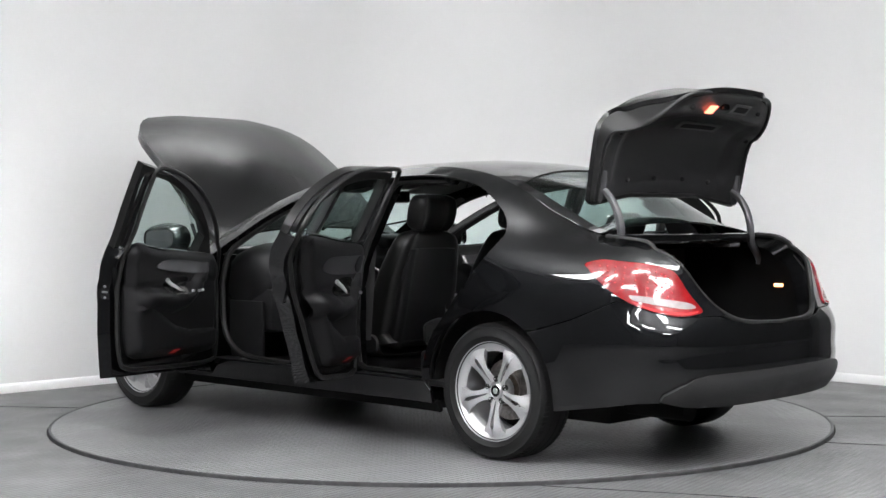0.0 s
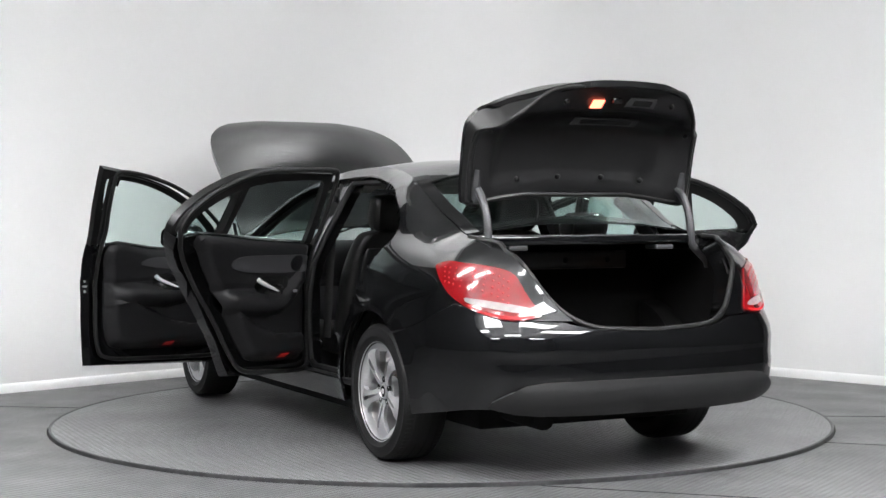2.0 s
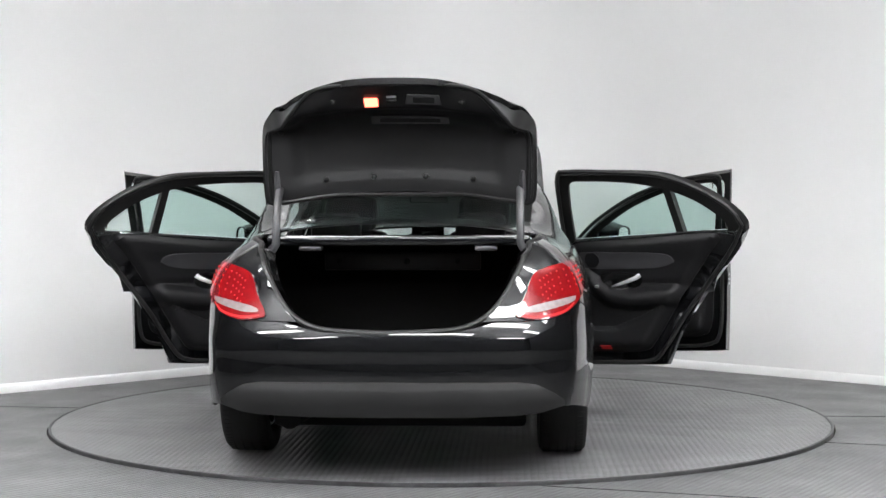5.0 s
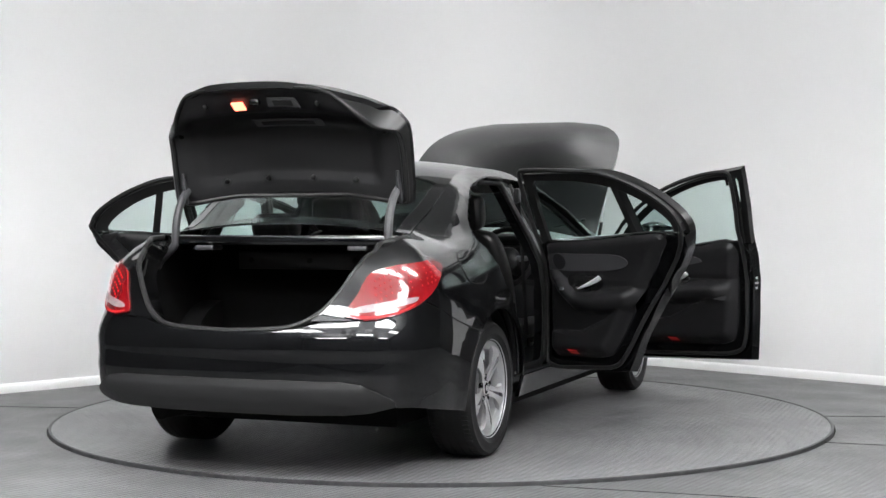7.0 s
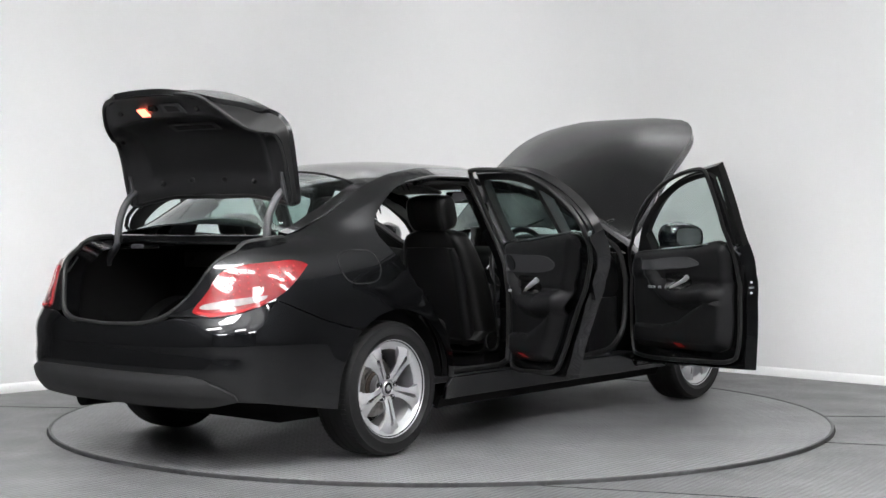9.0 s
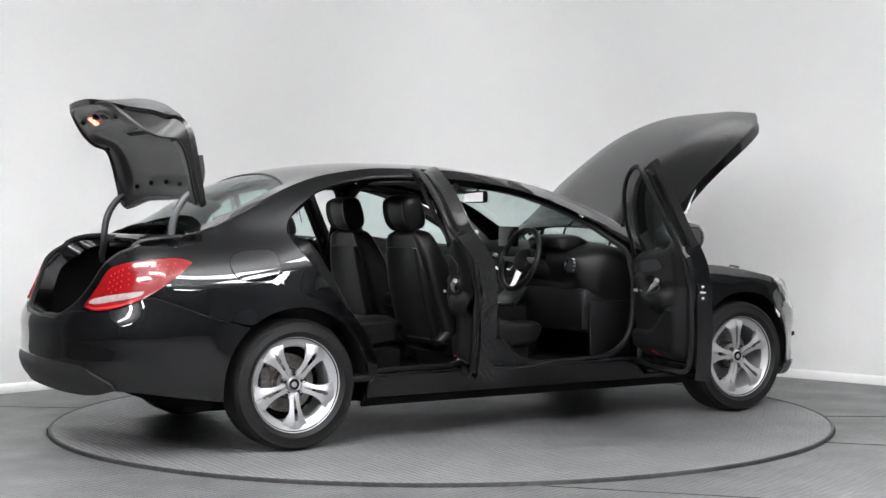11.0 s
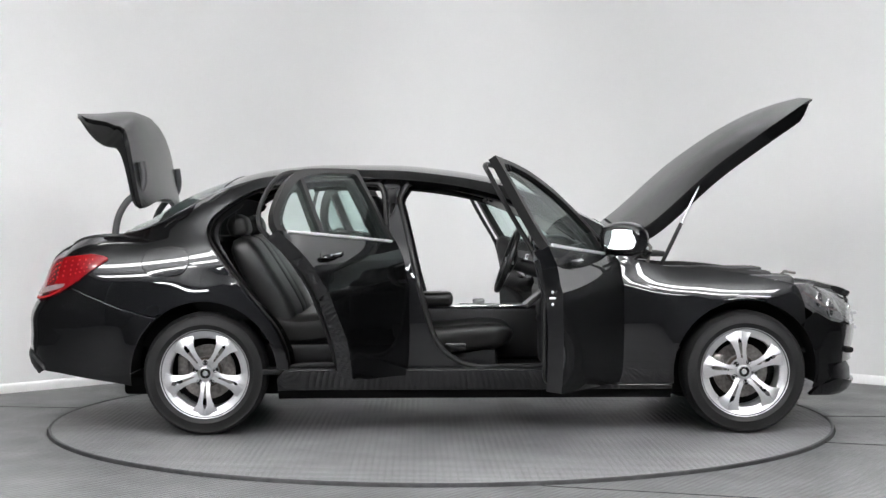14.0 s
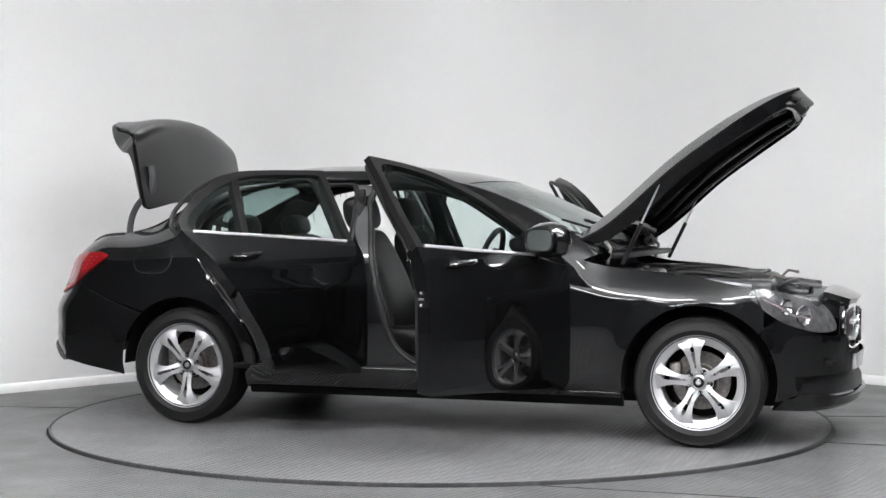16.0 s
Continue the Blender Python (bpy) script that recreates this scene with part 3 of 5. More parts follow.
def build_wing(car, s):
    top = [(1.70, 0.775), (1.66, 0.795), (1.37, 0.850), (1.2, 0.868), (1.0, 0.885), (0.86, 0.915), (0.745, 0.955)]
    poly = [(0.735, 0.27), (1.02, 0.268)] + arc_pts(1.42, WHEEL_Z, ARCH_R, 188, 40) + [(1.735, 0.60), (1.735, 0.68)] + curve_through(top, 4) + [(0.745, 0.90)]
    skin("front_wing", poly, s, PAINT, car, 0.006, 0.04, "gloss black front wing panel")


def build_front_bumper(car):
    end = ARC[-1]
    ux = lambda y: lerp_at(-y, [(-p[1], a) for a, p in zip(ARC, PLAN) if p[0] > 1.8])
    arch = [(uu(x), z) for x, z in arc_pts(1.42, WHEEL_Z, ARCH_R, -12, 38, 8)]
    left = arch + [(uu(1.735), 0.60), (uu(1.80), 0.64), (uu(1.90), 0.59), (ux(0.66), 0.555), (ux(0.50), 0.555), (ux(0.46), 0.50), (ux(0.42), 0.44)]
    low = [(ux(0.42), 0.36), (uu(2.02), 0.36), (uu(1.93), 0.345), (uu(1.90), 0.28), (uu(1.84), 0.245), (uu(1.79), 0.24)]
    fold = lambda u, z, out=0.0: shell(u, z, out) if u <= end else (lambda p: (p[0], -p[1], p[2]))(shell(2 * end - u, z, out))
    flip = lambda pts: [(2 * end - u, z) for u, z in pts[::-1]]
    part("front_bumper", sheet(left + flip(left) + flip(low) + low, fold, 0.006, 0.04), PAINT, car, "gloss black front bumper", bevel=0.003)
    lip = [(uu(1.79), 0.195), (uu(1.95), 0.185), (uu(2.1), 0.18)]
    lip2 = [(uu(2.1), 0.24), (uu(2.03), 0.262), (uu(1.95), 0.275), (uu(1.84), 0.245)]
    part("bumper_lip", sheet(lip + flip(lip) + flip(lip2) + lip2, lambda u, z: fold(u, z, -0.006), 0.02, 0.04), PAINT, car, "black front lip", bevel=0.004)
    hole = [(uu(1.90), 0.26), (uu(1.92), 0.36), (ux(0.40), 0.45)]
    part("air_intake", sheet(hole + flip(hole), lambda u, z: fold(u, z, -0.03), 0.01, 0.05), PLASTIC, car, "black mesh air intake")
    for k in range(7):
        zz = 0.272 + 0.013 * k
        bm = bmesh.new()
        tube(bm, [fold(u, zz, -0.018) for u in np.linspace(uu(1.91), uu(2.06), 8)], 0.003, 6)
        part("intake_bar", bm, PLASTIC, car)
    for s in (1, -1):
        lamp = empty("headlamp", car)
        out = curve_through([(uu(1.67), 0.775), (uu(1.76), 0.785), (uu(1.88), 0.765), (ux(0.66), 0.735), (ux(0.53), 0.705), (ux(0.49), 0.66), (ux(0.49), 0.585), (ux(0.56), 0.567), (ux(0.70), 0.575), (uu(1.87), 0.615), (uu(1.76), 0.675), (uu(1.69), 0.735)], 4, True)
        part("housing", sheet(out, mirrored(s, lambda u, z: shell(u, z, -0.05)), 0.01 * s, 0.03), HOUSING, lamp, "dark lamp housing")
        part("lens", sheet(out, mirrored(s, lambda u, z: shell(u, z, 0.004)), 0.004 * s, 0.03), CLEAR, lamp, "clear headlamp cover", bevel=0.001).visible_shadow = False
        for k, (x, z, r) in enumerate(((1.955, 0.655, 0.045), (1.86, 0.700, 0.036))):
            bm = bmesh.new()
            c = Vector(side_at(x, z, -0.03))
            lathe(bm, [(0.0001, -0.02), (r * 0.7, -0.012), (r, 0.0), (r * 1.1, 0.004), (r * 1.15, -0.002)], 24, "y")
            bmesh.ops.transform(bm, matrix=Matrix.Translation((c.x, c.y * s, c.z)) @ pose(0, 0, 0, 0, 0, -55 * s + (180 if s < 0 else 0)), verts=bm.verts[:])
            part("reflector", bm, CHROME, lamp)
        bm = bmesh.new()
        tube(bm, [mirrored(s, lambda x, z: side_at(x, z, -0.01))(*p) for p in curve_through([(1.73, 0.745), (1.82, 0.70), (1.9, 0.655), (1.98, 0.64)], 5)], 0.006, 6)
        part("light_guide", bm, LENS_WHITE, lamp)
    grille = empty("grille", car)
    bm = bmesh.new()
    add_box(bm, (0.03, 0.86, 0.24), (2.08, 0, 0.57), 0.01)
    part("mesh", bm, PLASTIC, grille)
    cap = [(1.99, -0.46), (1.99, 0.46), (2.06, 0.45), (2.12, 0.38), (2.15, 0.2), (2.155, 0.0), (2.15, -0.2), (2.12, -0.38), (2.06, -0.45)]
    part("cap", sheet(cap, lambda x, y: (x, y, 0.772 - 0.9 * max(0.0, x - 2.02 + 0.1 * y * y) ** 1.4 - 0.05 * abs(y) ** 2), -0.03, 0.03), PAINT, grille, "gloss black grille cap", bevel=0.005)
    for z in (0.53, 0.61):
        part("slat", box((0.03, 0.84, 0.022), (2.13, 0, z), 0.006), SATIN, grille, "satin silver grille slat")
    bm = bmesh.new()
    ring = curve_through([(0, 0.47), (0.3, 0.47), (0.42, 0.52), (0.44, 0.60), (0.42, 0.66), (0.3, 0.685), (0, 0.69), (-0.3, 0.685), (-0.42, 0.66), (-0.44, 0.60), (-0.42, 0.52), (-0.3, 0.47)], 4, True)
    tube(bm, [(2.135 - 0.25 * y * y, y, z) for y, z in ring], 0.012, 8, True)
    part("surround", bm, CHROME, grille)
    bm = bmesh.new()
    lathe(bm, [(0.0001, 0.012), (0.085, 0.010), (0.095, 0.0), (0.095, -0.02)], 40, "z")
    bmesh.ops.transform(bm, matrix=pose(2.15, 0, 0.575, 0, 90, 0), verts=bm.verts[:])
    part("badge_disc", bm, CHROME, grille)


def build_sides(car):
    for s in (1, -1):
        build_quarter(car, s)
        build_wing(car, s)
        # black strip put in for the shade below the sill
        low = [(-1.035, 0.185), (1.035, 0.185), (1.035, 0.243), (-1.035, 0.243)]
        skin("sill_shade", low, s, UNDER, car, 0.02, 0.08, "matt black strip for the shade under the sill", surf=lambda x, z: side_at(x, z, -0.035))
        sill = [(-1.035, 0.235), (1.035, 0.235), (1.035, 0.262), (0.72, 0.262), (0.63, 0.345), (-1.0, 0.345), (-1.04, 0.30)]
        skin("sill", sill, s, PAINT, car, 0.02, 0.05, "gloss black side sill")
        part("sill_step", box((1.95, 0.13, 0.03), (-0.17, s * 0.80, 0.335), 0.008), PLASTIC, car)
        for x0, x1 in ((0.02, 0.50), (-0.92, -0.52)):
            part("sill_plate", box((x1 - x0, 0.05, 0.004), ((x0 + x1) / 2, s * 0.80, 0.3525), 0.001), SATIN, car, "brushed metal sill plate")
        # roof rail with the A pillar
        rail_top = [(-0.95, lerp_at(-0.95, EDGE_Z))] + [(x, z) for x, z in EDGE_Z if -0.94 <= x <= 0.95]
        rail_low = [(0.74, 0.93), (0.60, 1.02), (0.42, 1.135), (0.16, 1.250), (-0.1, 1.315), (-0.35, 1.345), (-0.5, 1.352), (-0.76, 1.353), (-0.95, 1.338)]
        skin("roof_rail", rail_top + [(0.90, 0.955), (0.78, 0.90)] + curve_through(rail_low, 5), s, PAINT, car, 0.05, 0.05, "gloss black roof rail and windscreen pillar")
        # B pillar
        pil = curve_through([(-0.46, 0.345), (-0.462, 0.7), (-0.47, 1.1), (-0.49, 1.35)], 5) + [(-0.40, 1.35)] + FRONT_APERTURE[::-1]
        skin("centre_pillar", pil, s, PAINT, car, 0.07, 0.05, "black centre pillar with rubber seals", surf=lambda x, z: side_at(x, z, -0.045), bevel=0.006)
        # jambs: the returns of the body into the door openings
        for line, d0, d1 in ((REAR_APERTURE, 0.0, -0.13), ([(0.735, 0.27), (0.735, 0.5), (0.74, 0.75), (0.742, 0.93)], 0.0, -0.14)):
            bm = bmesh.new()
            pts = [p for p in line]
            a = [bm.verts.new(mirrored(s, lambda x, z: side_at(x, z, d0 - 0.004))(*p)) for p in pts]
            b = [bm.verts.new(mirrored(s, lambda x, z: side_at(x - 0.02 * (line is not REAR_APERTURE) + 0.035 * (line is REAR_APERTURE), z, d1))(*p)) for p in pts]
            for i in range(len(pts) - 1):
                bm.faces.new((a[i], a[i + 1], b[i + 1], b[i]))
            bmesh.ops.solidify(bm, geom=bm.faces[:], thickness=0.004)
            part("door_jamb", bm, PAINT, car)
        # folded gloss edge round the openings
        lip_r = REAR_APERTURE + [(x, lerp_at(x, EDGE_Z) - 0.050) for x in (-0.85, -0.7, -0.55)]
        lip_f = FRONT_APERTURE + [(-0.36, 1.325), (-0.30, 1.345), (-0.1, 1.318), (0.16, 1.252), (0.42, 1.137), (0.60, 1.022)]
        for line, d in ((lip_r, -0.014), (lip_f, -0.048), (lip_r, -0.034)):
            bm = bmesh.new()
            tube(bm, [mirrored(s, lambda x, z: side_at(x, z, d))(*p) for p in curve_through(line, 3)], 0.008, 8)
            part("opening_lip", bm, PAINT, car)
        # rubber seals round the openings
        top_r = [(x, lerp_at(x, EDGE_Z) - 0.075) for x in (-0.85, -0.7, -0.55)]
        seal_r = REAR_APERTURE + top_r + [(-0.50, 1.31), (-0.475, 1.22), (-0.465, 0.9), (-0.46, 0.45), (-0.50, 0.375), (-0.6, 0.365), (-0.9, 0.365)]
        seal_f = FRONT_APERTURE + [(-0.37, 1.30), (-0.32, 1.33), (-0.1, 1.30), (0.16, 1.235), (0.42, 1.12), (0.58, 1.01), (0.655, 0.92), (0.665, 0.7), (0.64, 0.5), (0.55, 0.40), (0.42, 0.365)]
        for line in (seal_r, seal_f):
            bm = bmesh.new()
            tube(bm, [mirrored(s, lambda x, z: side_at(x, z, -0.055))(*p) for p in curve_through(line, 3, True)], 0.017, 8, True)
            part("door_seal", bm, RUBBER, car)


def kx(x, k, out=0.0):
    ze = lerp_at(x, EDGE_Z)
    return top_at(x, k * body_at(x, ze)[1] * 0.999, out)


def build_top(car):
    def band(x0, x1, k0, k1, bow0=0.0, bow1=0.0, n=14):
        ks = [k0 + (k1 - k0) * i / n for i in range(n + 1)]
        return [(x0 - bow0 * (1 - k * k), k) for k in ks] + [(x1 - bow1 * (1 - k * k), k) for k in ks[::-1]]
    part("roof", sheet(band(-1.36, 0.13, -1, 1, -0.07, -0.10), kx, -0.02, 0.06), PAINT, car, "gloss black roof panel", bevel=0.003)
    part("headlining", sheet(band(-1.30, 0.10, -0.86, 0.86, -0.07, -0.10), lambda x, k: kx(x, k, -0.03), -0.015, 0.12), HEADLINER, car, "grey fabric roof lining")
    part("rear_screen", sheet(band(-1.86, -1.362, -0.90, 0.90, 0.0, -0.07), lambda x, k: kx(x, k, -0.002), -0.004, 0.06), GLASS_DARK, car, "dark tinted rear window").visible_shadow = False
    part("windscreen", sheet(band(0.135, 0.93, -0.93, 0.93, -0.10, -0.07), lambda x, k: kx(x, k, -0.002), -0.004, 0.06), GLASS, car, "clear windscreen").visible_shadow = False
    for s in (1, -1):
        part("screen_pillar", sheet(band(-1.88, -1.30, s * 0.895, s * 1.0, 0, 0, 3), kx, -0.02, 0.05), PAINT, car, bevel=0.003)
        part("screen_pillar", sheet(band(0.10, 0.95, s * 0.925, s * 1.0, 0, 0, 3), kx, -0.02, 0.05), PAINT, car, bevel=0.003)
    part("screen_band", sheet(band(-1.86, -1.80, -0.90, 0.90), lambda x, k: kx(x, k, -0.008), -0.003, 0.06), GLOSS, car)
    for x0 in (-1.368,):
        bm = bmesh.new()
        tube(bm, [kx(x0 + 0.07 * (1 - k * k), k, 0.001) for k in [-0.9 + 0.06 * i for i in range(31)]], 0.003, 6)
        part("screen_seal", bm, RUBBER, car)
    part("scuttle", box((0.22, 1.36, 0.03), (0.92, 0, 0.945), 0.008), PLASTIC, car, "black plastic scuttle panel")


LID_PROFILE = curve_through([(-1.745, 1.262), (-1.765, 1.36), (-1.79, 1.47), (-1.816, 1.59), (-1.840, 1.67), (-1.874, 1.728), (-1.92, 1.752), (-1.98, 1.757), (-2.07, 1.748), (-2.15, 1.744), (-2.235, 1.745)], 5)
LID_ARC = [0.0]
for _a, _b in zip(LID_PROFILE, LID_PROFILE[1:]):
    LID_ARC.append(LID_ARC[-1] + math.dist(_a, _b))
LID_L = LID_ARC[-1]
LID_X, LID_Z = [(a, p[0]) for a, p in zip(LID_ARC, LID_PROFILE)], [(a, p[1]) for a, p in zip(LID_ARC, LID_PROFILE)]


LID_ROUND = 0.05


def lid_at(a, y, inner=0.0):
    """The opened boot lid: a metres along its outer skin from the edge at the rear window."""
    x, z = lerp_at(a, LID_X), lerp_at(a, LID_Z)
    dx, dz = lerp_at(a + 0.03, LID_X) - lerp_at(a - 0.03, LID_X), lerp_at(a + 0.03, LID_Z) - lerp_at(a - 0.03, LID_Z)
    l = math.hypot(dx, dz) or 1.0
    nx, nz = dz / l, -dx / l
    d = (0.04 + 0.12 * ease(a, 0.42, 0.6)) * (abs(y) / 0.62) ** 2.6 + inner
    z -= LID_ROUND * (abs(y) / 0.58) ** 3 * math.exp(-((a - 0.46) / 0.11) ** 2)
    return (x - nx * d, y, z - nz * d - 0.07 * (abs(y) / 0.6) ** 2 * (1 - ease(a, 0.0, 0.35)))


LID_INNER = curve_through([(-1.780, 1.255), (-1.805, 1.31), (-1.832, 1.40), (-1.868, 1.485), (-1.915, 1.545), (-1.975, 1.582), (-2.04, 1.607), (-2.095, 1.635), (-2.145, 1.675), (-2.19, 1.715), (-2.222, 1.728)], 5)
LID_IX, LID_IZ = [(i / (len(LID_INNER) - 1), p[0]) for i, p in enumerate(LID_INNER)], [(i / (len(LID_INNER) - 1), p[1]) for i, p in enumerate(LID_INNER)]


def lid_in(b, y, lift=0.0):
    """The inner face of the opened boot lid; b runs from the edge at the rear window (0) to the lip (1)."""
    x, z = lerp_at(b, LID_IX), lerp_at(b, LID_IZ)
    dx, dz = lerp_at(b + 0.03, LID_IX) - lerp_at(b - 0.03, LID_IX), lerp_at(b + 0.03, LID_IZ) - lerp_at(b - 0.03, LID_IZ)
    l = math.hypot(dx, dz) or 1.0
    nx, nz = -dz / l, dx / l
    k = ease(b, 0.2, 0.6)
    half = lerp_at(b, [(0.0, 0.60), (0.08, 0.615), (0.42, 0.60), (0.55, 0.56), (0.68, 0.50), (0.78, 0.45), (0.87, 0.39), (0.93, 0.32), (1.0, 0.20)])
    lift -= 0.028 * ease(abs(y) / half, 0.62, 1.05) * ease(b, 0.15, 0.45) * (1 - ease(b, 0.85, 1.0))
    d = (0.035 + 0.070 * k) * (abs(y) / 0.62) ** 2.6
    y *= 1 - 0.03 * math.exp(-((b - 0.55) / 0.18) ** 2)
    return (x + nx * lift - d * (1 - k) * 0.8, y, z + nz * lift - d * k - 0.07 * (abs(y) / 0.6) ** 2 * (1 - ease(b, 0.0, 0.4)))


def build_boot(car):
    lid = empty("boot_lid", car)
    half = [(0.0, 0.0), (0.0, 0.3), (0.005, 0.54), (0.02, 0.602), (0.06, 0.630), (0.25, 0.634), (0.36, 0.622), (0.44, 0.590), (0.50, 0.552), (0.58, 0.510), (0.66, 0.460), (0.74, 0.400), (0.79, 0.33), (LID_L - 0.004, 0.2), (LID_L - 0.004, 0.0)]
    half = half[:2] + curve_through(half[1:-1], 4) + half[-1:]
    outline = half + [(a, -y) for a, y in half[::-1]]
    part("outer_skin", sheet(outline, lid_at, 0.028, 0.05), BONNET, lid, "black boot lid skin with a dulled coat", bevel=0.004)
    # the pressed inside, and the rim that closes it to the skin
    loop_out = half + [(a, -y) for a, y in half[::-1]]
    rim = bmesh.new()
    lo = [rim.verts.new(lid_at(a, y * 0.995, 0.026)) for a, y in loop_out]
    li = [rim.verts.new(lid_in(0.02 + 0.96 * a / LID_L, y * 0.975, 0.004)) for a, y in loop_out]
    for i in range(len(lo)):
        j = (i + 1) % len(lo)
        rim.faces.new((lo[i], lo[j], li[j], li[i]))
    bmesh.ops.remove_doubles(rim, verts=rim.verts[:], dist=0.0005)
    part("lid_rim", rim, FRAME, lid)
    inner = [(0.02 + 0.96 * a / LID_L, y * 0.975) for a, y in loop_out]
    dip = lambda b, y: 0.026 * ease(0.50 - abs(y) - 0.10 * ease(b, 0.5, 0.8), 0.0, 0.06) * ease(b, 0.10, 0.17) * (1 - ease(b, 0.60, 0.68))
    part("inner_liner", sheet(inner, lambda b, y: lid_in(b, y, -dip(b, y)), 0.006, 0.03), LID_TRIM, lid, "black moulded boot lid lining", bevel=0.003)
    on = lambda lift: (lambda b, y: lid_in(b, y, lift - dip(b, y)))
    bm = bmesh.new()
    tube(bm, [lid_in(b, y * 0.965, 0.006) for b, y in inner[1:-1] if abs(y) > 0.001], 0.011, 8, True)
    part("lid_seal_edge", bm, FRAME, lid, "satin black folded edge of the lid")
    for s in (1, -1):
        bm = bmesh.new()
        tube(bm, [lid_in(b, s * 0.565, 0.012) for b in (0.04, 0.09, 0.14, 0.19)], [0.014, 0.022, 0.020, 0.012], 8, flat=0.6)
        part("hinge_bracket", bm, ARM, lid, "grey hinge bracket")
    part("handle_recess", sheet([(0.43, -0.24), (0.43, 0.12), (0.515, 0.12), (0.515, -0.24)], on(0.012), 0.004, 0.05), SLOT_GREY, lid, bevel=0.003)
    part("recess_slot", sheet([(0.452, -0.20), (0.452, 0.08), (0.492, 0.08), (0.492, -0.20)], on(0.0165), 0.003, 0.05), GAP, lid)
    part("latch_plate", sheet([(0.74, -0.21), (0.74, -0.05), (0.83, -0.06), (0.83, -0.20)], on(0.010), 0.006, 0.05), SLOT_GREY, lid, bevel=0.002)
    part("latch_slot", sheet([(0.76, -0.18), (0.76, -0.085), (0.81, -0.085), (0.81, -0.18)], on(0.0165), 0.003, 0.05), GAP, lid)
    part("warning_lamp", sheet([(0.72, 0.072), (0.72, 0.132), (0.795, 0.132), (0.795, 0.072)], on(0.010), 0.008, 0.05), GLOW_RED, lid, "lit red lamp in the boot lid", bevel=0.002)
    part("lip_lamp", sheet([(0.935, 0.075), (0.935, 0.105), (0.96, 0.105), (0.96, 0.075)], on(0.008), 0.004, 0.05), GLOW_RED, lid, "tiny red lamp at the lid's lip")
    part("lock_button", box((0.03, 0.05, 0.03), Vector(lid_in(0.79, 0.01, 0.012)), 0.008), GLOSS, lid)
    for b, y in ((0.78, 0.27), (0.78, -0.30), (0.13, 0.34), (0.13, -0.34), (0.13, 0.12), (0.13, -0.12), (0.4, 0.54), (0.4, -0.54)):
        bm = bmesh.new()
        bmesh.ops.create_uvsphere(bm, u_segments=10, v_segments=6, radius=0.014)
        bmesh.ops.translate(bm, vec=Vector(lid_in(b, y, 0.008)), verts=bm.verts[:])
        part("buffer", bm, RUBBER, lid)
    for s in (1, -1):
        bm = bmesh.new()
        arm = [(-1.925, 0.90), (-1.938, 0.97), (-1.945, 1.06), (-1.925, 1.16), (-1.875, 1.24), (-1.81, 1.29), (-1.79, 1.36), (-1.80, 1.45)]
        tube(bm, [(x, s * (0.555 + 0.115 * ease(z, 1.03, 0.90)), z) for x, z in curve_through(arm, 5)], 0.019, 10)
        part("hinge_arm", bm, ARM, car, "dark grey gooseneck boot hinge")
    # boot opening: seal and shelf
    line = [(0.0, 0.652), (uy(0.25), 0.664), (uy(0.36), 0.69), (uy(0.45), 0.745), (uy(0.52), 0.825), (uy(0.58), 0.905), (uy(0.66), 0.97), (uu(-2.26), 1.003), (uu(-2.18), 1.027), (uu(-2.08), 1.042), (uu(-1.95), 1.05)]
    for s in (1, -1):
        f = mirrored(s, lambda u, z: shell(u, z, -0.012))
        bm = bmesh.new()
        tube(bm, [f(*p) for p in curve_through(line, 4)], 0.013, 8)
        part("boot_seal", bm, RUBBER, car)
        # the gutter: body returns into the boot
        bm = bmesh.new()
        pts = curve_through(line, 4)
        a = [bm.verts.new(mirrored(s, lambda u, z: shell(u, z, -0.004))(*p)) for p in pts]
        b = [bm.verts.new((v.co.x + 0.07, v.co.y * 0.90, v.co.z - 0.05)) for v in a]
        for i in range(len(pts) - 1):
            bm.faces.new((a[i], a[i + 1], b[i + 1], b[i]))
        bmesh.ops.solidify(bm, geom=bm.faces[:], thickness=0.004)
        part("boot_gutter", bm, PAINT, car)
        part("boot_side_liner", sheet([(-1.46, 0.48), (-2.28, 0.48), (-2.28, 0.88), (-2.2, 0.95), (-2.0, 0.985), (-1.46, 0.985)], mirrored(s, lambda x, z: (x, max(0.40, 0.70 - 0.9 * max(0.0, -1.95 - x) ** 1.6) - 0.30 * max(0.0, z - 0.80), z)), 0.012 * s, 0.05), LINER, car, "black felt boot side lining")
        part("hinge_cover", box((0.10, 0.10, 0.022), (-1.90, s * 0.40, 1.0), 0.008), ARM, car)
    part("boot_floor", box((0.95, 1.36, 0.03), (-1.87, 0, 0.47), 0.006), LINER, car, "black carpeted boot floor")
    part("boot_front_liner", box((0.03, 1.40, 0.54), (-1.46, 0, 0.74), 0.006), LINER, car)
    panel = part("boot_top_panel", box((0.02, 0.74, 0.085), (-1.66, 0.0, 0.935), 0.008), LID_TRIM, car, "grey plastic panel under the parcel shelf")
    # dark balls stand in for the shaded holes of the panel
    for y in (-0.26, -0.02, 0.30):
        bm = bmesh.new()
        bmesh.ops.create_uvsphere(bm, u_segments=10, v_segments=6, radius=0.016)
        bmesh.ops.translate(bm, vec=(-1.668, y, 0.935), verts=bm.verts[:])
        part("panel_hole", bm, GAP, panel)
    part("boot_sill", box((0.10, 0.86, 0.20), (-2.31, 0, 0.545), 0.03), PLASTIC, car)
